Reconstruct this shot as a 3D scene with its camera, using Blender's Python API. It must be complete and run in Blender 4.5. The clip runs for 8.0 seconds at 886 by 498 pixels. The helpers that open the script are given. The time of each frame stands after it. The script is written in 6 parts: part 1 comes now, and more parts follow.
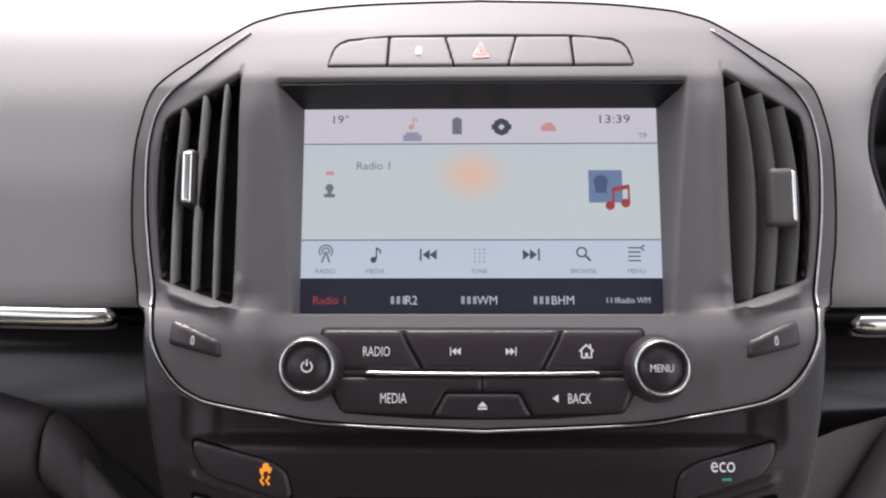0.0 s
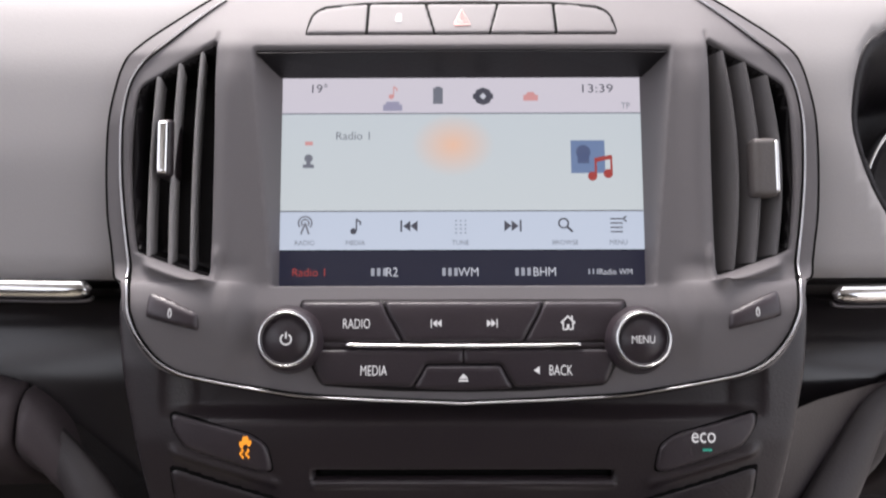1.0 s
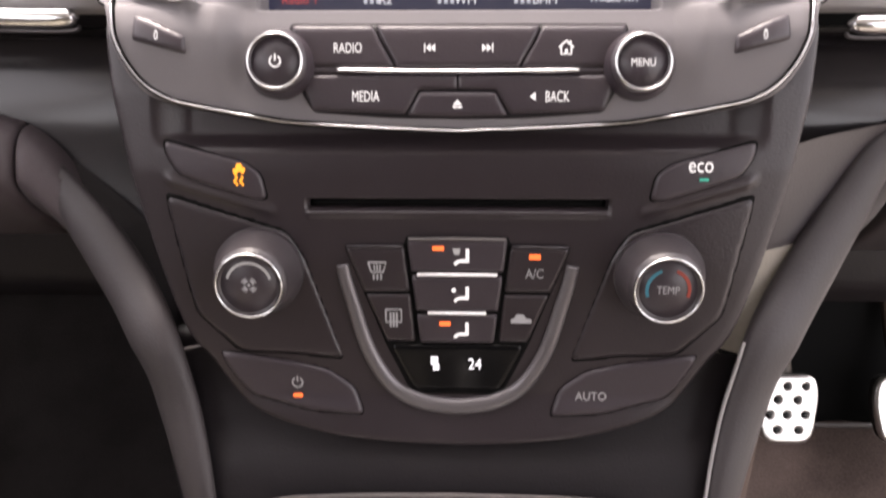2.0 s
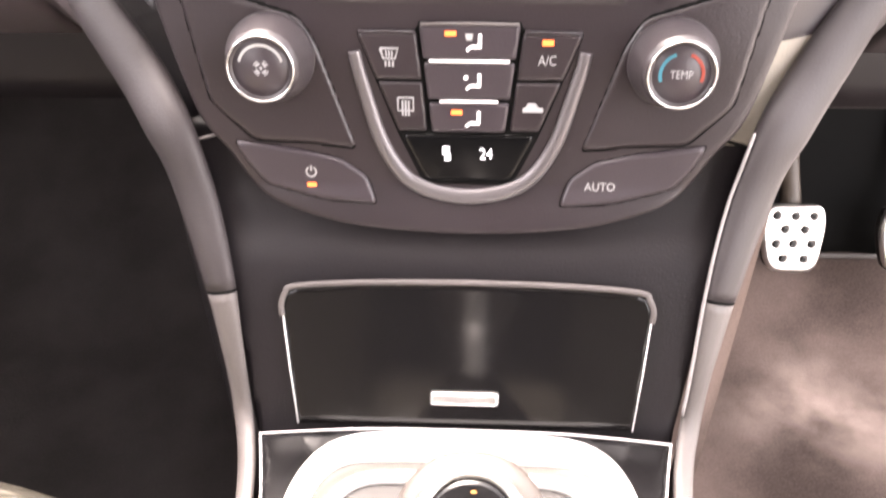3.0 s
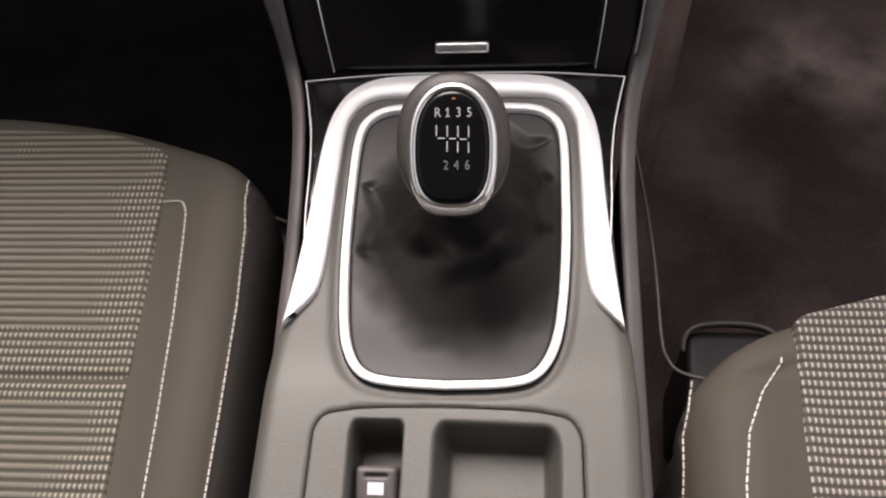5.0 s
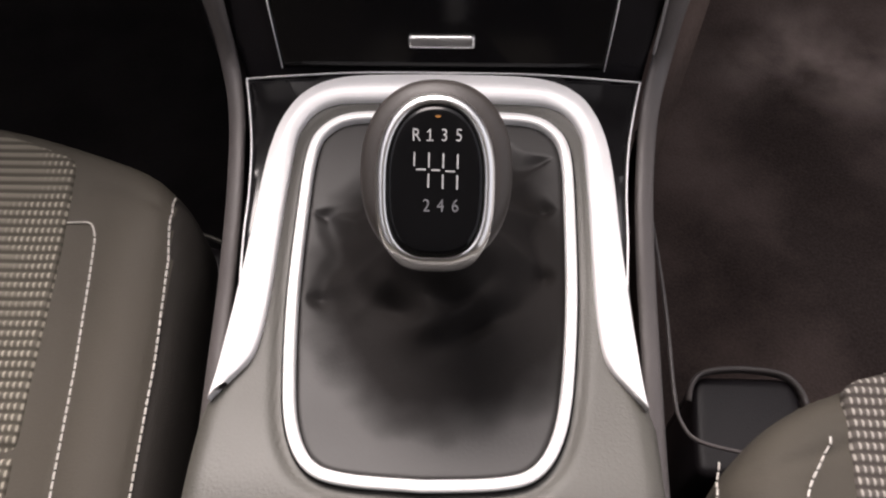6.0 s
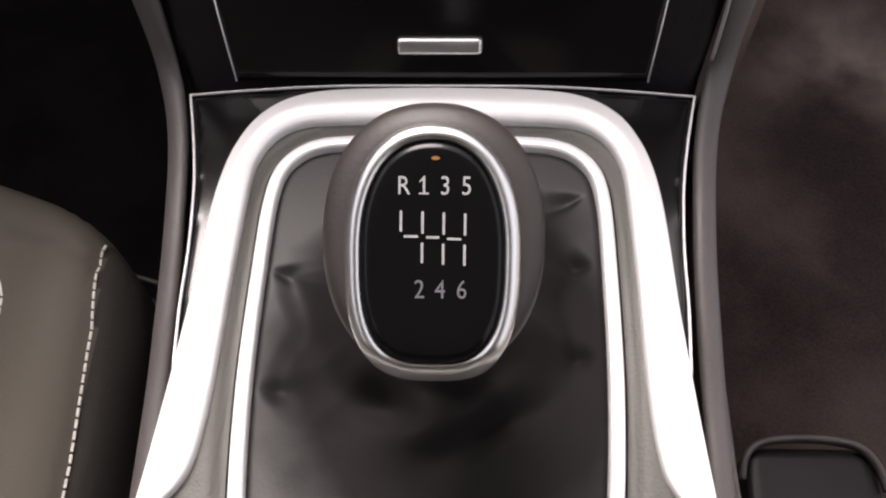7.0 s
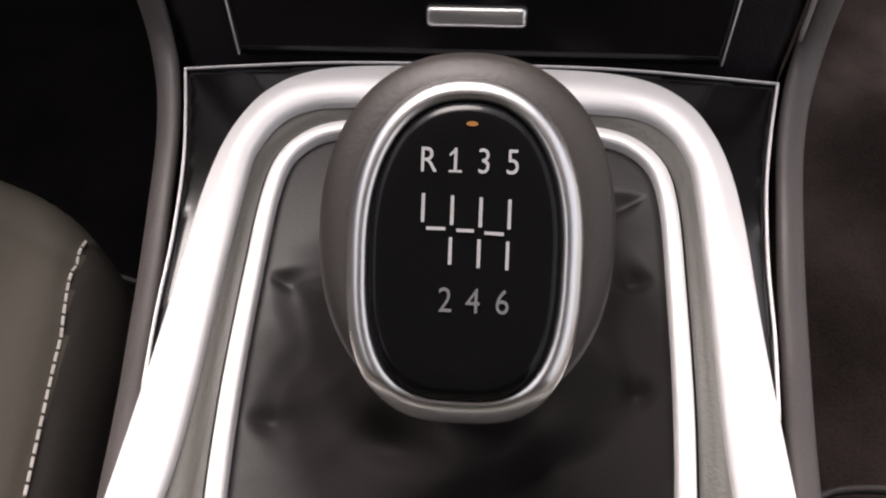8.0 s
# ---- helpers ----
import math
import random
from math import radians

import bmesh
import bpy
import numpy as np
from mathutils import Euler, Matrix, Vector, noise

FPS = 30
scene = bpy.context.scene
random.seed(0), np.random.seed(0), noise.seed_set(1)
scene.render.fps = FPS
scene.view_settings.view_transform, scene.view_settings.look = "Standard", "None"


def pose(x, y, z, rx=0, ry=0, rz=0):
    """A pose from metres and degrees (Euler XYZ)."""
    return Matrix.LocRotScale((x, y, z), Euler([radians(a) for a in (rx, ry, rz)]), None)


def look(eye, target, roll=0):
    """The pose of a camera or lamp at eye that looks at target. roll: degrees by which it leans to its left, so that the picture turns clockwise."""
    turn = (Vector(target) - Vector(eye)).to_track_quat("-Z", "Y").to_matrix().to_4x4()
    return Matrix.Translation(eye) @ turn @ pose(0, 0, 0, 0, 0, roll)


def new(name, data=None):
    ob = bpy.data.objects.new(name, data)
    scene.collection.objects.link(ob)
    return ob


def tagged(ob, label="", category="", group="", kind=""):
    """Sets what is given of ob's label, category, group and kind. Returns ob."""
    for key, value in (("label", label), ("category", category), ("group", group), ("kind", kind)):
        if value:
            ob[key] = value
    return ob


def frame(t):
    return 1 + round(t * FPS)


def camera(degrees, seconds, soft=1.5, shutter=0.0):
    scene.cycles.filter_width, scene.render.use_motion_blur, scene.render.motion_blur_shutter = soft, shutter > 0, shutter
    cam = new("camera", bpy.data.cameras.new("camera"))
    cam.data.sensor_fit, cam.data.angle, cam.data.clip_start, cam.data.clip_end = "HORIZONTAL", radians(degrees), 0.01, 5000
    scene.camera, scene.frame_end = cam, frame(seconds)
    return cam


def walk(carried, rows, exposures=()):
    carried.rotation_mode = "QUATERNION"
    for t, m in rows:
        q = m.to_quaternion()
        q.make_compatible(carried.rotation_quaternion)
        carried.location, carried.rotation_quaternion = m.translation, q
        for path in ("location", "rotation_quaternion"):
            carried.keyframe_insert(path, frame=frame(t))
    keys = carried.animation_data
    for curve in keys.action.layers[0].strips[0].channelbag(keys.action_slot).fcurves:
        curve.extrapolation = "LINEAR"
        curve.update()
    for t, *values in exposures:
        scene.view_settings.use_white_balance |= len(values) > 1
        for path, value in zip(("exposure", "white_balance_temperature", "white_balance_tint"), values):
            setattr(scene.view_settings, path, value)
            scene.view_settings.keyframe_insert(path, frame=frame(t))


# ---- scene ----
cam = camera(54.2, 8.0, soft=2.1, shutter=0.3)
PATH = [
    (0, (-0.01, -0.034, 0.827), (-0.049, 1.883, 0.261), -0.4),
    (0.5, (-0.007, -0.032, 0.83), (-0.002, 1.88, 0.241), 0.1),
    (1, (-0.008, -0.03, 0.825), (-0.013, 1.869, 0.199), -0.2),
    (1.5, (-0.002, -0.037, 0.799), (-0.018, 1.806, 0.021), -0.6),
    (1.7, (0.003, -0.039, 0.789), (-0.051, 1.767, -0.068), -0.8),
    (2.8, (0.007, -0.058, 0.759), (-0.056, 1.542, -0.439), -0.4),
    (3, (0.006, -0.063, 0.754), (-0.077, 1.5, -0.491), -0.8),
    (3.2, (0.012, -0.066, 0.749), (-0.088, 1.429, -0.577), -1.9),
    (3.5, (0.017, -0.071, 0.738), (-0.128, 1.294, -0.716), -4.5),
    (3.6, (0.017, -0.071, 0.739), (-0.123, 1.233, -0.771), -3.9),
    (4, (0.026, -0.096, 0.75), (-0.114, 1.065, -0.873), -5.1),
    (4.5, (0.036, -0.151, 0.815), (-0.127, 0.907, -0.875), -7.6),
    (4.7, (0.039, -0.17, 0.837), (-0.156, 0.865, -0.864), -8.9),
    (5.8, (0.027, -0.107, 0.778), (-0.061, 0.908, -0.943), -4.3),
    (6, (0.021, -0.084, 0.758), (-0.06, 0.909, -0.976), -3.0),
    (6.4, (0.016, -0.038, 0.715), (-0.029, 0.935, -1.032), -1.7),
    (6.5, (0.017, -0.031, 0.711), (-0.032, 0.941, -1.036), -1.8),
    (7, (0.016, -0.012, 0.683), (-0.062, 0.984, -1.049), -3.3),
    (7.2, (0.014, -0.008, 0.669), (-0.056, 0.997, -1.059), -2.5),
    (7.5, (0.009, -0.002, 0.652), (-0.063, 1.008, -1.073), -2.0),
    (7.8, (0.011, 0.006, 0.643), (-0.110, 1.021, -1.076), -3.8),
    (8, (0.012, 0.012, 0.634), (-0.124, 1.039, -1.077), -4.2),
]
LIGHT = [(0, 1.88, 6500, 14), (1.2, 2.04, 6600, 16), (1.7, 2.28, 6900, 18), (2.8, 4.5, 7300, 20), (3.0, 4.42, 7300, 20), (3.2, 3.93, 7300, 20), (3.5, 3.33, 7200, 18), (4.0, 2.08, 6900, 17), (4.5, 1.3, 6800, 17), (4.7, 1.16, 6800, 17), (6.0, 1.06, 6750, 18), (7.0, 1.21, 6750, 18), (7.5, 1.18, 6750, 18), (8, 0.98, 6750, 18)]
walk(cam, [(t, look(eye, target, roll)) for t, eye, target, roll in PATH], LIGHT)

# ---- world, sun and daylight ----
world = bpy.data.worlds.new("world")
scene.world = world
world.use_nodes = True
wn, wl = world.node_tree.nodes, world.node_tree.links
sky = wn.new("ShaderNodeTexSky")
sky.sky_type, sky.sun_disc = "NISHITA", False
sky.sun_elevation, sky.sun_rotation = radians(58), radians(-20)
sky.air_density, sky.dust_density = 1.0, 4.0
fade = wn.new("ShaderNodeHueSaturation")
fade.inputs["Saturation"].default_value = 0.22
wl.new(sky.outputs[0], fade.inputs["Color"])
wl.new(fade.outputs[0], wn["Background"].inputs["Color"])
wn["Background"].inputs["Strength"].default_value = 0.15
sun = new("sun", bpy.data.lights.new("sun", "SUN"))
sun.data.energy, sun.data.angle, sun.data.color = 1.7, radians(32), (1.0, 0.95, 0.9)
sun.matrix_world = look((-0.72, 2.0, 3.6), (0, 0, 0.2))


# ---- materials ----
def mat(name, color, rough=0.5, metal=0.0, grain=0.0, scale=900.0, vary=0.12, spec=0.5, coat=0.0, wear=0.12, patch=14, blotch=False):
    """A painted, moulded or metal surface with fine grain relief and two scales of variation."""
    m = bpy.data.materials.new(name)
    m.use_nodes = True
    n, l = m.node_tree.nodes, m.node_tree.links
    b = n["Principled BSDF"]
    b.inputs["Metallic"].default_value = metal
    b.inputs["Specular IOR Level"].default_value = spec
    b.inputs["Coat Weight"].default_value = coat
    co = n.new("ShaderNodeTexCoord")
    fine, broad = n.new("ShaderNodeTexNoise"), n.new("ShaderNodeTexNoise")
    fine.inputs["Scale"].default_value, fine.inputs["Detail"].default_value = scale, 3
    broad.inputs["Scale"].default_value, broad.inputs["Detail"].default_value = patch, 4
    l.new(co.outputs["Object"], fine.inputs["Vector"])
    l.new(co.outputs["Object"], broad.inputs["Vector"])
    mix = n.new("ShaderNodeMix")
    mix.data_type = "RGBA"
    mix.inputs[6].default_value = (*[c * (1 - vary) for c in color], 1)
    mix.inputs[7].default_value = (*[min(1, c * (1 + vary)) for c in color], 1)
    add = n.new("ShaderNodeMath")
    add.operation = "MULTIPLY_ADD"
    add.inputs[1].default_value = 0.5
    half = n.new("ShaderNodeMath")
    half.operation = "MULTIPLY"
    half.inputs[1].default_value = 0.5
    if blotch:
        br = n.new("ShaderNodeMapRange")
        br.inputs["From Min"].default_value, br.inputs["From Max"].default_value = 0.42, 0.66
        l.new(broad.outputs[0], br.inputs["Value"])
        l.new(br.outputs[0], half.inputs[0])
    else:
        l.new(broad.outputs[0], half.inputs[0])
    l.new(fine.outputs[0], add.inputs[0])
    l.new(half.outputs[0], add.inputs[2])
    l.new(add.outputs[0], mix.inputs[0])
    l.new(mix.outputs[2], b.inputs["Base Color"])
    rr = n.new("ShaderNodeMapRange")
    rr.inputs["To Min"].default_value = max(0.02, rough - wear)
    rr.inputs["To Max"].default_value = min(1, rough + wear)
    l.new(broad.outputs[0], rr.inputs["Value"])
    l.new(rr.outputs[0], b.inputs["Roughness"])
    if grain:
        bump = n.new("ShaderNodeBump")
        bump.inputs["Strength"].default_value, bump.inputs["Distance"].default_value = grain, 0.0006
        l.new(fine.outputs[0], bump.inputs["Height"])
        l.new(bump.outputs[0], b.inputs["Normal"])
    return m


def glow(name, color, strength):
    m = bpy.data.materials.new(name)
    m.use_nodes = True
    b = m.node_tree.nodes["Principled BSDF"]
    b.inputs["Base Color"].default_value = (0.01, 0.01, 0.01, 1)
    b.inputs["Roughness"].default_value = 0.35
    b.inputs["Emission Color"].default_value = (*color, 1)
    b.inputs["Emission Strength"].default_value = strength * 0.315
    return m


def weave(name, dark, light, lo=0.42, hi=0.6, plain=0.5, spots=None):
    """Ribbed seat cloth: pale threads that show as rows of dots in drifting patches."""
    m = mat(name, dark, 0.85, grain=0.8, scale=1500, spec=0.2)
    n, l = m.node_tree.nodes, m.node_tree.links
    b = n["Principled BSDF"]
    co = n.new("ShaderNodeTexCoord")
    sep = n.new("ShaderNodeSeparateXYZ")
    l.new(co.outputs["Object"], sep.inputs[0])

    def wave(out, freq, lo, hi):
        k = n.new("ShaderNodeMath")
        k.operation = "MULTIPLY"
        k.inputs[1].default_value = freq
        s = n.new("ShaderNodeMath")
        s.operation = "SINE"
        r = n.new("ShaderNodeMapRange")
        r.inputs["From Min"].default_value, r.inputs["From Max"].default_value = lo, hi
        l.new(out, k.inputs[0])
        l.new(k.outputs[0], s.inputs[0])
        l.new(s.outputs[0], r.inputs["Value"])
        return r.outputs[0]

    def times(p, q):
        k = n.new("ShaderNodeMath")
        k.operation = "MULTIPLY"
        l.new(p, k.inputs[0])
        l.new(q, k.inputs[1])
        return k.outputs[0]
    patch = n.new("ShaderNodeTexNoise")
    patch.inputs["Scale"].default_value, patch.inputs["Detail"].default_value = 18, 2
    st = n.new("ShaderNodeMapping")
    st.inputs["Scale"].default_value = (0.6, 1.6, 1)
    l.new(co.outputs["Object"], st.inputs[0])
    l.new(st.outputs[0], patch.inputs["Vector"])
    pr = n.new("ShaderNodeMapRange")
    pr.inputs["From Min"].default_value, pr.inputs["From Max"].default_value = lo, hi
    l.new(patch.outputs[0], pr.inputs["Value"])

    def ramp(out, start, stop):
        r = n.new("ShaderNodeMapRange")
        r.inputs["From Min"].default_value, r.inputs["From Max"].default_value = start, stop
        l.new(out, r.inputs["Value"])
        return r.outputs[0]
    if spots:
        # the dotted figure: a drifting border along one side and a patch across the cushion
        side, rear, front = spots
        both, lift = n.new("ShaderNodeMath"), n.new("ShaderNodeMath")
        both.operation, lift.operation, lift.inputs[1].default_value = "MAXIMUM", "MULTIPLY_ADD", 0.42
        l.new(ramp(sep.outputs["X"], *side), both.inputs[0])
        l.new(times(ramp(sep.outputs["Y"], rear - 0.006, rear), ramp(sep.outputs["Y"], front + 0.006, front)), both.inputs[1])
        l.new(both.outputs[0], lift.inputs[0])
        l.new(patch.outputs[0], lift.inputs[2])
        l.new(lift.outputs[0], pr.inputs["Value"])
    rib = wave(sep.outputs["Y"], 2 * math.pi / 0.0056, -0.75, 0.55)
    dots = times(times(wave(sep.outputs["X"], 2 * math.pi / 0.0035, 0.2, 0.9), rib), pr.outputs[0])
    top = n.new("ShaderNodeMath")
    top.operation = "MULTIPLY_ADD"
    top.inputs[1].default_value = plain
    l.new(times(rib, ramp(pr.outputs[0], 1.8, 0.0)), top.inputs[0])
    l.new(dots, top.inputs[2])
    mix = n.new("ShaderNodeMix")
    mix.data_type = "RGBA"
    old = b.inputs["Base Color"].links[0].from_socket
    l.new(top.outputs[0], mix.inputs[0])
    l.new(old, mix.inputs[6])
    mix.inputs[7].default_value = (*light, 1)
    l.new(mix.outputs[2], b.inputs["Base Color"])
    return m


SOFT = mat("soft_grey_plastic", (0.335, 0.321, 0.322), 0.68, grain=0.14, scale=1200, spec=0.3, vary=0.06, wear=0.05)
FASCIA = mat("fascia_plastic", (0.150, 0.140, 0.145), 0.62, grain=0.12, scale=1200, spec=0.3, vary=0.06, wear=0.05)
PANEL = mat("satin_charcoal_plastic", (0.0225, 0.0168, 0.0196), 0.33, grain=0.25, scale=900)
BUTTON = mat("button_plastic", (0.037, 0.0292, 0.0345), 0.34, grain=0.2, scale=1000)
GAP = mat("dark_gap", (0.006, 0.006, 0.006), 0.8, spec=0.03)
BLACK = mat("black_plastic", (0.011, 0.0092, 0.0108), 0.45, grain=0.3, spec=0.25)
LIDM = mat("gloss_black_lid_lacquer", (0.006, 0.0055, 0.006), 0.12, spec=0.42, wear=0.04)
GLOSS = mat("gloss_black_lacquer", (0.004, 0.004, 0.0045), 0.14, spec=0.25, coat=0.0, wear=0.04)
BANDM = mat("dark_gloss_trim", (0.022, 0.019, 0.021), 0.2, spec=0.6, coat=0.0, wear=0.06)
CHROME = mat("chrome", (0.82, 0.82, 0.82), 0.12, metal=1.0, wear=0.05, vary=0.03)
SMOKED = mat("smoked_chrome", (0.62, 0.61, 0.62), 0.14, metal=1.0, wear=0.05, vary=0.05)
SATIN = mat("satin_silver", (0.92, 0.91, 0.91), 0.4, metal=0.1, wear=0.06, vary=0.03)
KRING = mat("knob_ring", (0.86, 0.86, 0.85), 0.3, metal=1.0, wear=0.05, vary=0.03)
RINGM = mat("bright_ring", (0.90, 0.89, 0.88), 0.34, metal=0.2, wear=0.05, vary=0.03)
SATING = mat("satin_grey_paint", (0.13, 0.12, 0.125), 0.34, metal=0.4)
TRIMM = mat("brushed_silver_trim", (0.92, 0.91, 0.91), 0.36, metal=0.12, wear=0.06, vary=0.03)
SPINE = mat("satin_silver_spine", (0.46, 0.45, 0.45), 0.35, metal=0.3, wear=0.05, vary=0.03)
# dark brown stands in for the shade that hides the pedal arms
PEDALARM = mat("shaded_arm_steel", (0.045, 0.032, 0.022), 0.5, grain=0.3)
CONS = mat("console_grey_plastic", (0.074, 0.0705, 0.0610), 0.5, grain=0.35, scale=800)
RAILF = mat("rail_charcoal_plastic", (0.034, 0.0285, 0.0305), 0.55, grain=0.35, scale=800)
RAILM = mat("rail_grey_plastic", (0.096, 0.085, 0.083), 0.5, grain=0.35, scale=800)
SKIRT = mat("knob_skirt_plastic", (0.040, 0.034, 0.037), 0.34, grain=0.2)
VENTB = mat("shaded_vent_blade_plastic", (0.125, 0.117, 0.119), 0.5, grain=0.2)
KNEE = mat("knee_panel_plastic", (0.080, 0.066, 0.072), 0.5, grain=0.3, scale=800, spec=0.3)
GAITER = mat("black_gaiter_leather", (0.0125, 0.0110, 0.0105), 0.47, grain=0.12, scale=700, vary=0.3, spec=0.6, wear=0.06)
# gloss drops in an oval round the lever, painting the shade there
n, l = GAITER.node_tree.nodes, GAITER.node_tree.links
co, sh, gr = n.new("ShaderNodeTexCoord"), n.new("ShaderNodeMapping"), n.new("ShaderNodeTexGradient")
sh.inputs["Location"].default_value, sh.inputs["Scale"].default_value = (-0.009 / 0.082, -0.106 / 0.094, 0), (1 / 0.082, 1 / 0.094, 0)
gr.gradient_type = "SPHERICAL"
mottle, blur = n.new("ShaderNodeTexNoise"), n.new("ShaderNodeMath")
mottle.inputs["Scale"].default_value = 45
blur.operation, blur.inputs[1].default_value = "MULTIPLY_ADD", 0.25
l.new(co.outputs["Object"], sh.inputs[0])
l.new(sh.outputs[0], gr.inputs[0])
l.new(co.outputs["Object"], mottle.inputs["Vector"])
l.new(mottle.outputs[0], blur.inputs[0])
l.new(gr.outputs[0], blur.inputs[2])
for socket, lo, hi in (("Specular IOR Level", 0.43, 0.10), ("Roughness", 0.50, 0.72)):
    r = n.new("ShaderNodeMapRange")
    r.inputs["From Min"].default_value, r.inputs["From Max"].default_value = 0.22, 0.48
    r.inputs["To Min"].default_value, r.inputs["To Max"].default_value = lo, hi
    l.new(blur.outputs[0], r.inputs["Value"])
    l.new(r.outputs[0], n["Principled BSDF"].inputs[socket])
KNOBM = mat("knob_leather", (0.038, 0.0325, 0.0295), 0.5, grain=0.2, scale=800)
SEATV = mat("seat_side_cloth", (0.070, 0.062, 0.0495), 0.75, grain=0.6, scale=1300, spec=0.3)
SEATS = mat("shaded_seat_side_cloth", (0.032, 0.0285, 0.0255), 0.8, grain=0.5, scale=1200, spec=0.2)
SEATB = mat("seat_black_side", (0.02, 0.019, 0.019), 0.7, grain=0.4)
CLOTH = weave("ribbed_seat_cloth", (0.070, 0.063, 0.050), (0.40, 0.370, 0.303), 0.68, 0.80, 0.34, ((-0.262, -0.212), 0.020, 0.066))
CLOTHD = weave("dotted_seat_cloth", (0.062, 0.053, 0.047), (0.42, 0.39, 0.35), 0.2, 0.42, 0.32)
THREAD = mat("pale_thread", (0.72, 0.69, 0.64), 0.6)
CARPET = mat("brown_grey_carpet", (0.098, 0.072, 0.063), 0.95, grain=1.0, scale=420, vary=0.75, spec=0.1, patch=7, blotch=True)
STEEL = mat("pedal_steel", (0.75, 0.74, 0.72), 0.3, metal=1.0)
# pale clouded oval: a patch of sunlight put into the carpet's colour
n, l = CARPET.node_tree.nodes, CARPET.node_tree.links
co, sh, gr = n.new("ShaderNodeTexCoord"), n.new("ShaderNodeMapping"), n.new("ShaderNodeTexGradient")
sh.inputs["Location"].default_value, sh.inputs["Scale"].default_value = (-0.40 / 0.17, -0.575 / 0.10, 0), (1 / 0.17, 1 / 0.10, 0)
gr.gradient_type = "SPHERICAL"
cloud, sunlit, sun_mix = n.new("ShaderNodeTexNoise"), n.new("ShaderNodeMath"), n.new("ShaderNodeMix")
cloud.inputs["Scale"].default_value, cloud.inputs["Detail"].default_value = 13, 5
sunlit.operation, sun_mix.data_type = "MULTIPLY", "RGBA"
spread = n.new("ShaderNodeMapRange")
spread.inputs["From Min"].default_value, spread.inputs["From Max"].default_value, spread.inputs["To Max"].default_value = 0.35, 0.7, 1.25
l.new(co.outputs["Object"], sh.inputs[0])
l.new(sh.outputs[0], gr.inputs[0])
l.new(co.outputs["Object"], cloud.inputs["Vector"])
l.new(cloud.outputs[0], spread.inputs["Value"])
l.new(spread.outputs[0], sunlit.inputs[0])
l.new(gr.outputs[0], sunlit.inputs[1])
l.new(sunlit.outputs[0], sun_mix.inputs[0])
l.new(n["Principled BSDF"].inputs["Base Color"].links[0].from_socket, sun_mix.inputs[6])
sun_mix.inputs[7].default_value = (0.36, 0.28, 0.245, 1)
l.new(sun_mix.outputs[2], n["Principled BSDF"].inputs["Base Color"])
MATM = mat("charcoal_mat_carpet", (0.036, 0.032, 0.032), 0.95, grain=1.0, scale=500, vary=0.4, spec=0.1, patch=9, blotch=True)
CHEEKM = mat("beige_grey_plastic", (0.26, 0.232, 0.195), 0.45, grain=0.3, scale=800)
RUBBER = mat("black_rubber", (0.015, 0.014, 0.014), 0.7)
HEAD = mat("pale_headliner", (0.5, 0.49, 0.47), 0.9, grain=0.6)
TARMAC = mat("pale_paving", (0.22, 0.21, 0.20), 0.9, grain=0.5, scale=60)
PRINT = mat("white_print", (0.40, 0.40, 0.40), 0.5)
PRINTM = mat("pale_print", (0.34, 0.34, 0.35), 0.5)
PRINTD = mat("grey_print", (0.15, 0.15, 0.16), 0.5)
BLUEP = mat("blue_print", (0.02, 0.15, 0.20), 0.5)
REDP = mat("red_print", (0.28, 0.045, 0.03), 0.5)
LIT = glow("lit_legend", (0.9, 0.9, 0.92), 0.6)
AMBER = glow("amber_lamp", (1.0, 0.36, 0.03), 0.9)
REDLED = glow("red_lamp", (1.0, 0.17, 0.04), 0.9)
GREEN = glow("green_lamp", (0.03, 0.45, 0.33), 0.5)
HAZ = glow("hazard_legend", (1.0, 0.14, 0.10), 0.7)
LITD = glow("dim_legend", (0.9, 0.9, 0.92), 0.35)
DIGIT = glow("lit_digits", (0.9, 0.92, 1.0), 0.8)


# ---- mesh builders ----
def finish(name, verts, faces, material, parent=None, label="", smooth=True):
    me = bpy.data.meshes.new(name)
    me.from_pydata([tuple(v) for v in verts], [], faces)
    me.validate()
    if smooth:
        me.polygons.foreach_set("use_smooth", [True] * len(me.polygons))
    me.materials.append(material)
    ob = new(name, me)
    if parent:
        ob.parent = parent
    if label:
        ob["label"] = label
    return ob


def thing(name, label, category, group="", kind=""):
    return tagged(new(name), label, category, group, kind)


def curve(pts, n=6, closed=False):
    """Catmull-Rom through the points."""
    p = np.array(pts, float)
    out, k = [], len(p)
    for i in range(k if closed else k - 1):
        a = p[(i - 1) % k] if closed or i else p[0]
        b, c = p[i], p[(i + 1) % k]
        d = p[(i + 2) % k] if closed or i + 2 < k else p[-1]
        for t in np.linspace(0, 1, n, endpoint=False):
            out.append(0.5 * (2 * b + (c - a) * t + (2 * a - 5 * b + 4 * c - d) * t * t + (3 * b - a - 3 * c + d) * t ** 3))
    if not closed:
        out.append(p[-1])
    return np.array(out)


def mirror(half):
    """A closed outline, symmetric about x = 0, from its right half (from one end on the axis to the other)."""
    h = [tuple(q) for q in half]
    return h + [(-x, *r) for x, *r in reversed(h) if abs(x) > 1e-6]


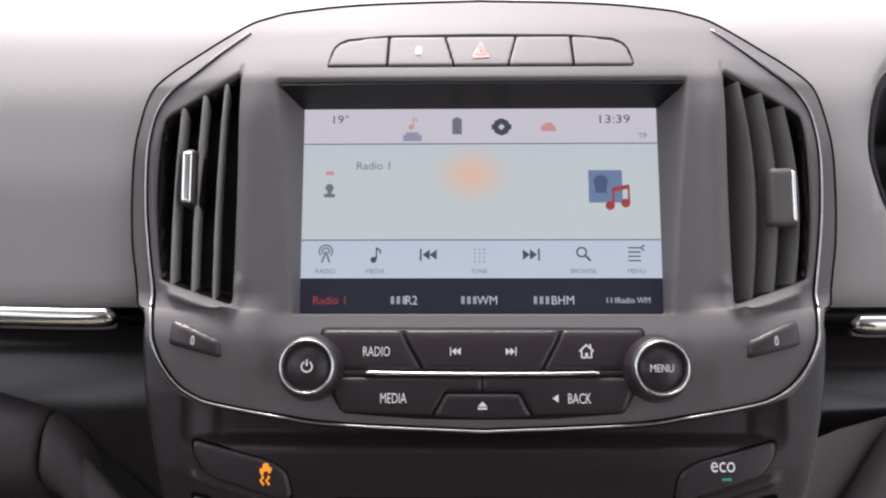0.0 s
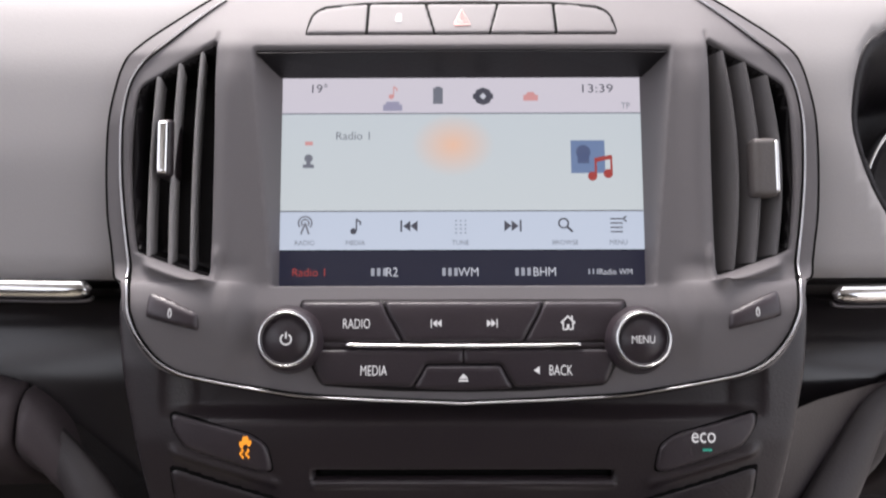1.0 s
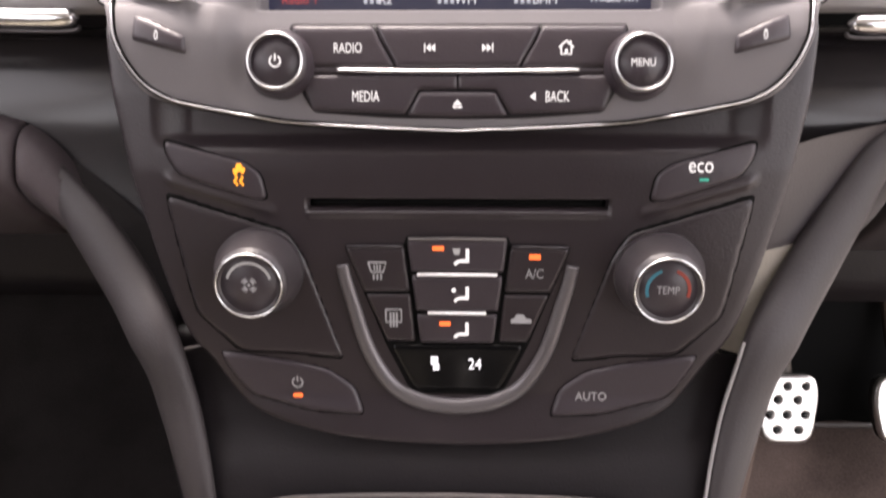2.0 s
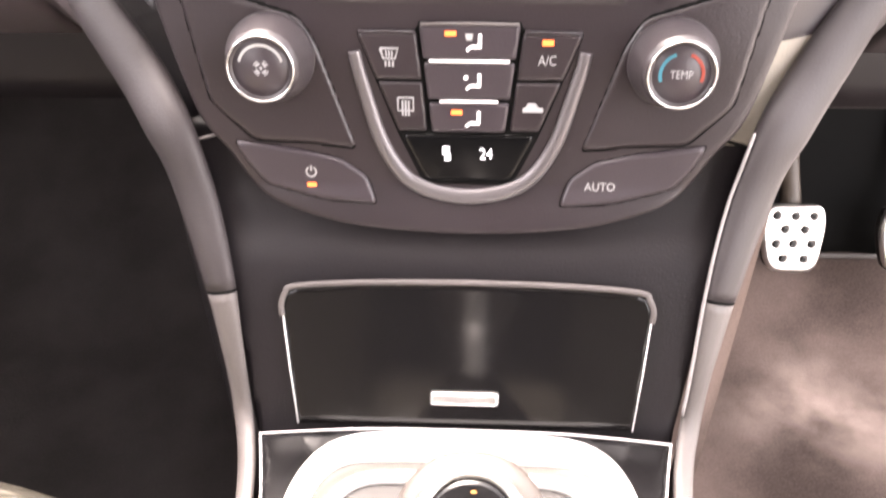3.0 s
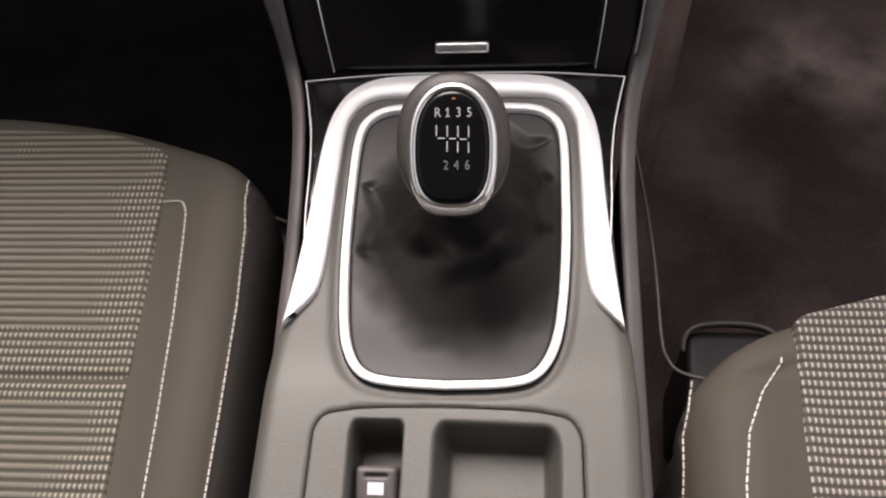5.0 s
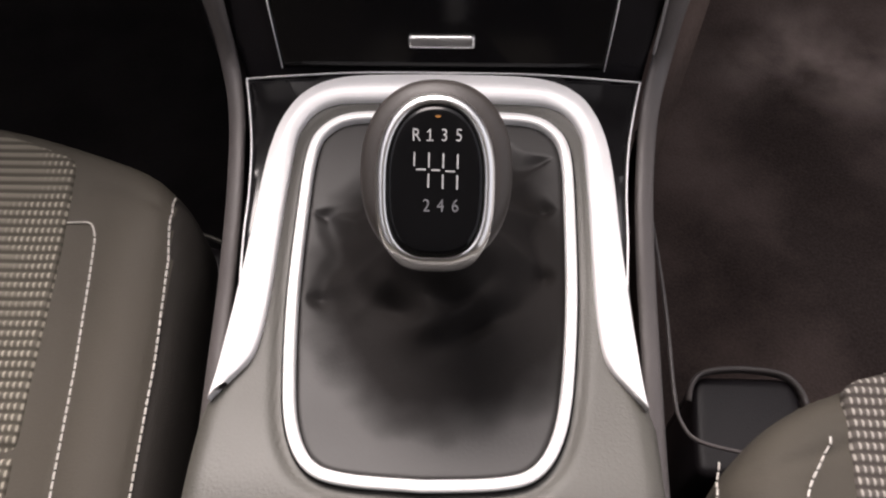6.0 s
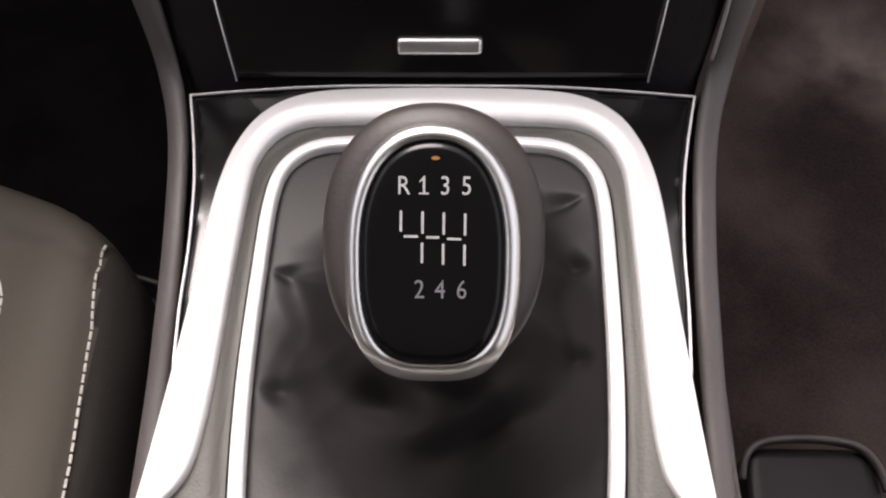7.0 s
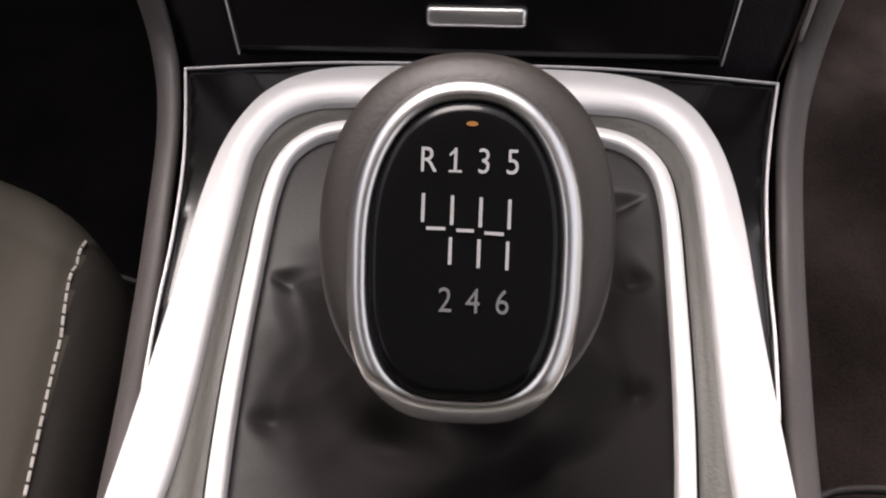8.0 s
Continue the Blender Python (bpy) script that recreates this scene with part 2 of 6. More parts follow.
def rounded(pts, r, n=4):
    """A closed outline with its corners rounded."""
    p, out = np.array(pts, float), []
    for i in range(len(p)):
        a, b, c = p[i - 1], p[i], p[(i + 1) % len(p)]
        u, v = a - b, c - b
        lu, lv = np.linalg.norm(u), np.linalg.norm(v)
        k = min(r, lu * 0.45, lv * 0.45)
        s, e = b + u / lu * k, b + v / lv * k
        for t in np.linspace(0, 1, n):
            out.append((1 - t) ** 2 * s + 2 * t * (1 - t) * b + t * t * e)
    return np.array(out)


def shrink(poly, k):
    p = np.array(poly, float)
    t = np.roll(p, -1, 0) - np.roll(p, 1, 0)
    n = np.stack([-t[:, 1], t[:, 0]], 1)
    n /= np.linalg.norm(n, axis=1)[:, None]
    area2 = (p[:, 0] * np.roll(p[:, 1], -1) - p[:, 1] * np.roll(p[:, 0], -1)).sum()
    return p + n * k * (1 if area2 > 0 else -1)


def inside(poly, q):
    """Distance to the outline, positive inside; and the nearest outline point."""
    p = np.array(poly, float)
    best, near = np.full(len(q), 1e9), np.zeros_like(q)
    odd = np.zeros(len(q), bool)
    for i in range(len(p)):
        a, b = p[i - 1], p[i]
        e = b - a
        ee = e @ e
        if ee < 1e-16:
            continue
        t = np.clip(((q - a) @ e) / ee, 0, 1)
        c = a + t[:, None] * e
        d = ((q - c) ** 2).sum(1)
        m = d < best
        best[m], near[m] = d[m], c[m]
        if a[1] != b[1]:
            odd ^= ((a[1] > q[:, 1]) != (b[1] > q[:, 1])) & (q[:, 0] < (b[0] - a[0]) * (q[:, 1] - a[1]) / (b[1] - a[1]) + a[0])
    return np.where(odd, 1, -1) * np.sqrt(best), near


def step(x, a, b):
    t = np.clip((x - a) / (b - a), 0, 1)
    return t * t * (3 - 2 * t)


def roll(d, r, h):
    """The rounded edge of a raised piece of height h."""
    t = np.clip(1 - d / r, 0, 1)
    return h - min(h, r) * (1 - np.sqrt(np.maximum(0, 1 - t * t))) if h > 0 else h - r * (1 - np.sqrt(np.maximum(0, 1 - t * t)))


def relief(name, outline, surf, material, parent=None, h=0.001, edge=0.0008, res=0.0015, thick=0.003, holes=(), shape=None, label=""):
    """A solid piece that follows a surface: its outline in the surface's own measures, a rounded edge, and a skirt behind."""
    o = np.array(outline, float)
    lo, hi = o.min(0) - res, o.max(0) + res
    na, nb = [int(math.ceil(k)) + 1 for k in (hi - lo) / res]
    A, B = np.meshgrid(np.linspace(lo[0], hi[0], na), np.linspace(lo[1], hi[1], nb), indexing="ij")
    q = np.stack([A.ravel(), B.ravel()], 1)
    d, near = inside(o, q)
    rim_d = d.copy()
    for hole in holes:
        dh, nh = inside(hole, q)
        m = -dh < d
        d[m], near[m] = -dh[m], nh[m]
    d[np.abs(d) < res * 0.12] = 0
    q[d == 0] = near[d == 0]
    core = (d > 0).reshape(na, nb)
    keep = core[:-1, :-1] | core[1:, :-1] | core[1:, 1:] | core[:-1, 1:]
    idx = np.arange(na * nb).reshape(na, nb)
    c = [idx[:-1, :-1], idx[1:, :-1], idx[1:, 1:], idx[:-1, 1:]]
    faces = np.stack([x[keep] for x in c], 1).tolist()
    q[d < 0], d[d < 0] = near[d < 0], 0
    rim_d = np.maximum(rim_d, 0)
    cut = d < rim_d - 1e-9
    used = np.unique(np.concatenate([np.array(f) for f in faces])) if faces else np.array([], int)
    back = np.full(na * nb, -1)
    back[used] = np.arange(len(used))
    faces = [[int(back[v]) for v in f] for f in faces]
    q, d, rim_d, cut = q[used], d[used], rim_d[used], cut[used]
    z = np.minimum(roll(rim_d, edge, h), np.where(cut, roll(d, min(edge, 0.001), h), 1.0))
    if shape is not None:
        z = z + shape(q[:, 0], q[:, 1], d)
    P, N = surf(q[:, 0], q[:, 1])
    V = P + N * z[:, None]
    seen = {}
    for f in faces:
        for a, b in zip(f, f[1:] + f[:1]):
            seen[(a, b)] = f
    rim = [(a, b) for a, b in seen if (b, a) not in seen]
    low, extra = {}, []
    for a, b in rim:
        for v in (a, b):
            if v not in low:
                low[v] = len(V) + len(extra)
                extra.append(V[v] - N[v] * thick)
    faces += [[b, a, low[a], low[b]] for a, b in rim]
    if extra:
        V = np.concatenate([V, np.array(extra)])
    if (np.cross(P[faces[0][1]] - P[faces[0][0]], P[faces[0][2]] - P[faces[0][0]]) @ N[faces[0][0]]) < 0:
        faces = [f[::-1] for f in faces]
    return finish(name, V, faces, material, parent, label)


def sweep(name, pts, material, parent=None, w=0.002, h=0.001, up=None, closed=False, taper=None, label="", sides=8):
    """A bar of oval section along a line; up: the way its flat side faces."""
    p = np.array(pts, float)
    k = len(p)
    t = np.roll(p, -1, 0) - np.roll(p, 1, 0)
    if not closed:
        t[0], t[-1] = p[1] - p[0], p[-1] - p[-2]
    t /= np.linalg.norm(t, axis=1)[:, None]
    u = np.broadcast_to(np.array((0, -1, 0.4) if up is None else up, float), p.shape)
    s = np.cross(t, u)
    s /= np.linalg.norm(s, axis=1)[:, None]
    u = np.cross(s, t)
    V, F = [], []
    for i in range(k):
        g = taper[i] if taper is not None else 1.0
        for j in range(sides):
            a = 2 * math.pi * j / sides
            V.append(p[i] + s[i] * math.cos(a) * w / 2 * g + u[i] * math.sin(a) * h * g)
    for i in range(k if closed else k - 1):
        for j in range(sides):
            a, b = i * sides, ((i + 1) % k) * sides
            F.append([a + j, a + (j + 1) % sides, b + (j + 1) % sides, b + j])
    if not closed:
        F += [list(range(sides))[::-1], list(range((k - 1) * sides, k * sides))]
    return finish(name, V, F, material, parent, label)


def lathe(name, profile, centre, axis, material, parent=None, seg=48, label="", loop=False):
    """A turned piece: (radius, height along the axis) pairs."""
    ax = Vector(axis).normalized()
    m = ax.to_track_quat("Z", "Y").to_matrix()
    V, F = [], []
    for r, z in profile:
        for j in range(seg):
            a = 2 * math.pi * j / seg
            q = Vector((r * math.cos(a), r * math.sin(a), z))
            V.append(Vector(centre) + m @ q)
    k = len(profile)
    for i in range(k - 1):
        for j in range(seg):
            F.append([i * seg + j, i * seg + (j + 1) % seg, (i + 1) * seg + (j + 1) % seg, (i + 1) * seg + j])
    if loop:
        F += [[(k - 1) * seg + j, (k - 1) * seg + (j + 1) % seg, (j + 1) % seg, j] for j in range(seg)]
    else:
        F += [list(range((k - 1) * seg, k * seg)), list(range(seg))[::-1]]
    return finish(name, V, F, material, parent, label)


def along(pts, n):
    """n points at even steps along a line."""
    p = np.array(pts, float)
    t = np.concatenate([[0], np.cumsum(np.linalg.norm(np.diff(p, axis=0), axis=1))])
    u = np.linspace(0, t[-1], n)
    return np.stack([np.interp(u, t, p[:, i]) for i in range(p.shape[1])], 1)


def band(name, outer, inner, surf, material, parent=None, profile=((0, 0), (0.1, 0.8), (0.3, 1), (0.7, 1), (0.9, 0.8), (1, 0)), h=0.003, closed=True, label=""):
    """A trim piece between two lines of equal length, with a shaped section."""
    o, i = np.array(outer), np.array(inner)
    V, F, m, k = [], [], len(profile), len(o)
    for t, z in profile:
        q = o * (1 - t) + i * t
        P, N = surf(q[:, 0], q[:, 1])
        V.append(P + N * (z * h))
    V = np.stack(V, 1).reshape(-1, 3)
    for j in range(k if closed else k - 1):
        for r in range(m - 1):
            F.append([j * m + r, j * m + r + 1, ((j + 1) % k) * m + r + 1, ((j + 1) % k) * m + r])
    if not closed:
        F += [list(range(m)), list(range((k - 1) * m, k * m))]
    n = surf(o[:1, 0], o[:1, 1])[1][0]
    f = F[m // 2]
    if np.cross(V[f[1]] - V[f[0]], V[f[2]] - V[f[1]]) @ n < 0:
        F = [g[::-1] for g in F]
    return finish(name, V, F, material, parent, label)


def stroke(pts, w):
    """The outline of a flat line of width w."""
    p = np.array(pts, float)
    t = np.gradient(p, axis=0)
    t /= np.linalg.norm(t, axis=1)[:, None] + 1e-12
    s = np.stack([-t[:, 1], t[:, 0]], 1) * w / 2
    return [np.concatenate([p[i:i + 2] + s[i:i + 2], (p[i:i + 2] - s[i:i + 2])[::-1]]) for i in range(len(p) - 1)]


def arc(cx, cy, r, a0, a1, n=14):
    a = np.radians(np.linspace(a0, a1, n))
    return np.stack([cx + r * np.cos(a), cy + r * np.sin(a)], 1)


def disc(cx, cy, r, n=16):
    return arc(cx, cy, r, 0, 360 - 360 / n, n)


def box2(x0, y0, x1, y1):
    return np.array([(x0, y0), (x1, y0), (x1, y1), (x0, y1)])


def marks(name, polys, surf, at, material, parent, h=0.0004, scale=1.0, label=""):
    """Printed or lit marks: flat shapes laid on a surface."""
    V, F = [], []
    for poly in polys:
        q = np.array(poly, float) * scale + np.array(at)
        P, N = surf(q[:, 0], q[:, 1])
        F.append(list(range(len(V), len(V) + len(q))))
        V += list(P + N * h)
    return finish(name, V, F, material, parent, label, smooth=False)


def words(name, text, size, surf, at, material, parent, h=0.0004, wide=1.0, label="", align="CENTER"):
    """Lettering in the built-in font, laid on a surface; size: the height of its capitals."""
    cu = bpy.data.curves.new(name, "FONT")
    cu.body, cu.size, cu.align_x, cu.resolution_u = text, size / 0.69, align, 3
    tmp = bpy.data.objects.new("lettering", cu)
    scene.collection.objects.link(tmp)
    me = bpy.data.meshes.new_from_object(tmp.evaluated_get(bpy.context.evaluated_depsgraph_get()))
    bpy.data.objects.remove(tmp)
    co = np.zeros(len(me.vertices) * 3)
    me.vertices.foreach_get("co", co)
    co = co.reshape(-1, 3)
    P, N = surf(co[:, 0] * wide + at[0], co[:, 1] - size / 2 + at[1])
    me.vertices.foreach_set("co", (P + N * h).ravel())
    me.materials.clear()
    me.materials.append(material)
    ob = new(name, me)
    ob.parent = parent
    if label:
        ob["label"] = label
    return ob


# ---- the surfaces that everything lies on ----
PROFILE_Z = (0.36, 0.403, 0.470, 0.515, 0.557, 0.577, 0.621, 0.653, 0.668, 0.676, 0.684, 0.775, 0.786, 0.7925, 0.806, 0.822, 0.86)
PROFILE_Y = (0.205, 0.230, 0.262, 0.288, 0.298, 0.302, 0.312, 0.323, 0.330, 0.334, 0.342, 0.382, 0.388, 0.396, 0.416, 0.446, 0.54)
GRID_Z = np.linspace(0.34, 0.86, 1041)
GRID_Y = np.interp(GRID_Z, PROFILE_Z, PROFILE_Y)
GRID_Y = np.convolve(np.pad(GRID_Y, 7, mode="edge"), np.hanning(17)[1:-1] / np.hanning(17).sum(), "valid")
GRID_D = np.gradient(GRID_Y, GRID_Z)


def stack(x, z):
    """The face of the centre stack, over x and height."""
    x, z = np.asarray(x, float), np.asarray(z, float)
    out = np.maximum(np.abs(x) - 0.105, 0)
    y = np.interp(z, GRID_Z, GRID_Y) + 1.2 * out ** 2
    dz, dx = np.interp(z, GRID_Z, GRID_D), 2.4 * out * np.sign(x)
    N = np.stack([dx, -np.ones_like(z), dz], 1)
    return np.stack([x, y, z], 1), N / np.linalg.norm(N, axis=1)[:, None]


def top(x, y):
    """The upper face of the centre console, over x and y."""
    x, y = np.asarray(x, float), np.asarray(y, float)
    z = 0.402 + 0.007 * step(-y, -0.06, 0.0)
    return np.stack([x, y, z], 1), np.broadcast_to((0.0, 0.0, 1.0), (len(x), 3))


def plane(origin, u, v):
    """A flat surface with its own two measures."""
    o, u, v = np.array(origin), np.array(u, float), np.array(v, float)
    u, v = u / np.linalg.norm(u), v / np.linalg.norm(v)
    n = np.cross(u, v)
    return lambda a, b: (o + np.outer(a, u) + np.outer(b, v), np.broadcast_to(n, (len(np.atleast_1d(a)), 3)))


def at3(surf, x, z, h=0.0):
    P, N = surf(np.array([x]), np.array([z]))
    return Vector(P[0] + N[0] * h), Vector(N[0])


def on(surf, pts, h=0.0):
    p = np.array(pts, float)
    P, N = surf(p[:, 0], p[:, 1])
    return P + N * h, N


# ---- the car's cabin ----
def slab(name, x0, x1, y0, y1, z0, z1, material, label, bevel=0.01):
    bm = bmesh.new()
    bmesh.ops.create_cube(bm, size=1)
    for v in bm.verts:
        v.co = Vector(((x0 + x1) / 2 + v.co.x * (x1 - x0), (y0 + y1) / 2 + v.co.y * (y1 - y0), (z0 + z1) / 2 + v.co.z * (z1 - z0)))
    bmesh.ops.bevel(bm, geom=bm.edges[:], offset=bevel, segments=2, affect="EDGES")
    me = bpy.data.meshes.new(name)
    bm.to_mesh(me)
    bm.free()
    me.materials.append(material)
    return tagged(new(name, me), label, "car interior", kind="structure")


slab("ground", -300, 300, -300, 300, -0.5, -0.3, TARMAC, "pale paving under the car", 0.05)
slab("wall_left", -0.80, -0.74, -2.3, 1.2, -0.05, 0.86, SOFT, "dark door panel below the passenger window", 0.02)
slab("wall_right", 0.70, 0.80, -2.3, 1.2, -0.15, 0.06, SOFT, "dark door sill beside the driver seat, door open", 0.02)
# out of view, raised almost to the roof to keep light out from behind
slab("wall_rear", -0.74, 0.74, -1.30, -1.20, -0.05, 1.22, SEATB, "unseen dark wall behind the seats, added to block light from the rear", 0.02)
slab("wall_front", -0.74, 0.74, 1.10, 1.18, -0.05, 0.84, BLACK, "black bulkhead ahead of the footwells", 0.02)
# unseen roof, its front edge set forward to shade the rear of the seats
slab("ceiling", -0.62, 0.62, -2.2, 0.20, 1.26, 1.30, HEAD, "pale cloth headliner", 0.015)
for nm, x in (("pillar_left", -0.68), ("pillar_right", 0.68)):
    sweep(nm, [(x * 1.12, 1.05, 0.85), (x, 0.58, 1.1), (x * 0.93, 0.20, 1.27)], SOFT, w=0.09, h=0.03, label="dark windscreen pillar")["kind"] = "structure"
    sweep(nm.replace("pillar", "post"), [(x * 1.12, -0.55, 0.85), (x * 0.93, -0.6, 1.27)], SOFT, w=0.1, h=0.03, up=(1, 0, 0), label="dark post between the doors")["kind"] = "structure"


def carpet(x, y):
    """Footwell floor, rising to the toeboard and up the tunnel."""
    x, y = np.asarray(x, float), np.asarray(y, float)
    z = 0.03 + 0.55 * np.maximum(y - 0.62, 0) + 0.004 * np.sin(x * 31 + 2 * np.sin(y * 17)) + 0.12 * step(-np.abs(x), -0.15, -0.09)
    return np.stack([x, y, z], 1), np.broadcast_to((0.0, 0.0, 1.0), (len(x), 3))


tagged(relief("floor", box2(-0.74, -2.28, 0.74, 1.1), carpet, CARPET, h=0.0, edge=0.001, res=0.02, thick=0.03),
       "brown-grey footwell carpet with pale blotches and a painted patch of sunlight", "carpet", kind="structure")

toe = plane((0, 0.754, 0.108), (1, 0, 0), (0, 0.5, 1))
# near-black sheet: the dark of the footwell is put into its colour
tagged(relief("toeboard", box2(0.12, 0.0, 0.735, 0.55), toe, GAP, h=0.0, edge=0.002, res=0.03, thick=0.01), "toeboard behind the pedals, painted black for footwell shade", "car interior", kind="structure")
sweep("trim", [(0.12, 0.7515, 0.1060), (0.735, 0.7515, 0.1060)], RAILM, w=0.006, h=0.004, up=(0, -0.5, 0.8), label="pale welt where the carpet meets the toeboard")["kind"] = "structure"

mat_left = tagged(relief("floor_mat", rounded([(-0.70, -0.2), (-0.135, -0.2), (-0.135, 0.60), (-0.135, 1.02), (-0.70, 1.02)], 0.04), lambda a, b: (carpet(a, b)[0] + (0, 0, 0.004), carpet(a, b)[1]), MATM, h=0.005, edge=0.004, res=0.02, thick=0.004), "black passenger floor mat in deep shade", "floor mat")

# ---- dashboard ----
dash = thing("dashboard", "grey soft-grained dashboard with gloss black band", "dashboard", kind="structure")


DASH_Y = np.interp(GRID_Z, (0.66, 0.683, 0.74, 0.78, 0.81, 0.83, 0.86), (0.346, 0.3535, 0.374, 0.396, 0.425, 0.462, 0.56))
DASH_Y = np.convolve(np.pad(DASH_Y, 30, mode="edge"), np.hanning(63)[1:-1] / np.hanning(63).sum(), "valid")
DASH_D = np.gradient(DASH_Y, GRID_Z)


def dash_face(x, z):
    x, z = np.asarray(x, float), np.asarray(z, float)
    y = np.interp(z, GRID_Z, DASH_Y) + 0.25 * np.maximum(np.abs(x) - 0.16, 0) ** 2
    N = np.stack([np.zeros_like(z), -np.ones_like(z), np.interp(z, GRID_Z, DASH_D)], 1)
    return np.stack([x, y, z], 1), N / np.linalg.norm(N, axis=1)[:, None]


gauge = np.array(curve([(0.1805, 0.757), (0.183, 0.738), (0.192, 0.717), (0.206, 0.700), (0.234, 0.690), (0.27, 0.687), (0.36, 0.688), (0.44, 0.70), (0.45, 0.765), (0.40, 0.80), (0.31, 0.812), (0.235, 0.803), (0.203, 0.794), (0.1885, 0.783)], 6, True)) + (0.006, 0)
POD = mirror(curve([(0, 0.6368), (0.065, 0.6395), (0.092, 0.643), (0.120, 0.6472), (0.136, 0.652), (0.1438, 0.659), (0.1494, 0.6695), (0.1540, 0.681), (0.1590, 0.6865), (0.1612, 0.6920), (0.1628, 0.7010), (0.1648, 0.712), (0.1660, 0.7265), (0.1664, 0.740), (0.1662, 0.751), (0.1653, 0.764), (0.1630, 0.779), (0.1585, 0.7875), (0.1498, 0.7945), (0.137, 0.8010), (0.1240, 0.8068), (0.1145, 0.8110), (0.107, 0.8132), (0.096, 0.8156), (0.060, 0.8190), (0, 0.8206)], 5))
relief("dash_pad", box2(-0.73, 0.6835, 0.73, 0.845), dash_face, SOFT, dash, h=0.0, edge=0.003, res=0.006, thick=0.03, holes=[gauge, shrink(POD, 0.006)], label="grey soft dashboard pad with a fine grain")
slab("trim", -0.73, 0.73, 0.49, 1.1, 0.80, 0.838, SOFT, "grey dashboard top below the windscreen")

EDGE = [(0.73, 0.655), (0.40, 0.652), (0.30, 0.647), (0.26, 0.6413), (0.230, 0.6344), (0.2065, 0.6210), (0.188, 0.595), (0.170, 0.563)]
EDGE_Y = (0.40, 0.375, 0.365, 0.361, 0.358, 0.350, 0.337, 0.318)
for s in (-1, 1):
    rim = [(s * x, z) for x, z in EDGE]
    flat = plane((0, 0.2090, 0), (1, 0, 0), (0, 0.25, 1))
    relief("band", np.array([(s * 0.73, 0.688), (s * 0.140, 0.688), (s * 0.140, 0.563), *[tuple(q) for q in curve(rim[::-1], 4)]]), flat, BANDM, dash, h=0.0, edge=0.003, res=0.004, thick=0.02, shape=lambda a, b, d: (-0.014 if s < 0 else -0.024) * np.clip((b - 0.640) / 0.048, 0, 1) ** 2 + 0.006 * np.clip((0.632 - b) / 0.065, 0, 1) ** 2,
           label="gloss black trim band")
    bar = [(s * x, 0.3535 + 0.12 * max(0, x - 0.2) ** 2, z - 0.0018 * s) for x, z in ((0.1765, 0.6792), (0.186, 0.6772), (0.25, 0.6785), (0.35, 0.6800), (0.5, 0.681), (0.7, 0.682))]
    sweep("strip", curve(bar, 5), CHROME, dash, w=0.0102, h=0.0042, up=(0, -1, 0.3), taper=np.concatenate([[0.08, 0.3, 0.52, 0.7, 0.84], np.linspace(0.92, 1, 21)]), label="bright chrome strip")
    sweep("strip_lip", curve([(x - s * 0.001, y - 0.0004, z - 0.0060) for x, y, z in bar], 5), SATING, dash, w=0.0016, h=0.0016, up=(0, -1, 0.3), label="thin grey lip under the chrome strip")
    sweep("band_gap", curve([(s * 0.1585, 0.3600, 0.6815), (s * 0.1580, 0.3560, 0.664), (s * 0.1560, 0.3480, 0.645), (s * 0.1540, 0.3400, 0.632), (s * 0.1470, 0.3300, 0.600)], 4), GAP, dash, w=0.0016, h=0.003, up=(0, -1, 0.1), label="dark gap beside the band")
    knee = plane((0, 0.291, 0), (1, 0, 0), (0, 0.10, 1))
    # black sheet behind the gap, the shade below the band put into its colour
    relief("recess", [(s * 0.145, 0.50), (s * 0.73, 0.50), (s * 0.73, 0.66), (s * 0.145, 0.66)], plane((0, 0.350, 0), (1, 0, 0), (0, 0.10, 1)), BLACK, dash, h=0.0, edge=0.002, res=0.02, thick=0.01, label="black sheet for the shade under the trim band")
    brow = np.array(curve([(0.73, 0.650), (0.40, 0.647), (0.30, 0.6425), (0.26, 0.6395), (0.2391, 0.6357), (0.2265, 0.6320), (0.2125, 0.6245), (0.2000, 0.6130), (0.1885, 0.5945), (0.1805, 0.5810), (0.1740, 0.5650), (0.1690, 0.5480), (0.150, 0.502)] if s < 0 else [(x, z - 0.013) for x, z in EDGE[:-1]], 4))
    for nm, xa, xb in (("glovebox_side", 0.150, 0.2168), ("glovebox_door", 0.2186, 0.73)):
        foot, slant = (0.50, 0.014) if s < 0 else (0.478, 0.0)
        xs = np.linspace(xa, xb, 16)
        tops = np.interp(xs, brow[::-1, 0], brow[::-1, 1])
        # driver's side takes the darker plastic: its shade is put into the colour
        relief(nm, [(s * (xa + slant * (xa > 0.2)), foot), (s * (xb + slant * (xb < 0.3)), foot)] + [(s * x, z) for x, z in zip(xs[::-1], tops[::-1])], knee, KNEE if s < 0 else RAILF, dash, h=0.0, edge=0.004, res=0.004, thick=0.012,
               shape=lambda a, b, d: (-0.15 if s < 0 else -0.12) * np.clip(((0.606 if s < 0 else 0.600) - 0.05 * np.clip((0.215 - np.abs(a)) / 0.04, 0, 1) - b) / 0.10, 0, 1) ** 1.4 + (0.012 * np.sqrt(1 - (1 - np.clip((np.interp(np.abs(a), brow[::-1, 0], brow[::-1, 1]) - b) / 0.026, 0, 1)) ** 2) if s < 0 else 0),
               label="charcoal knee panel under the dashboard, shade painted in on the driver's side")
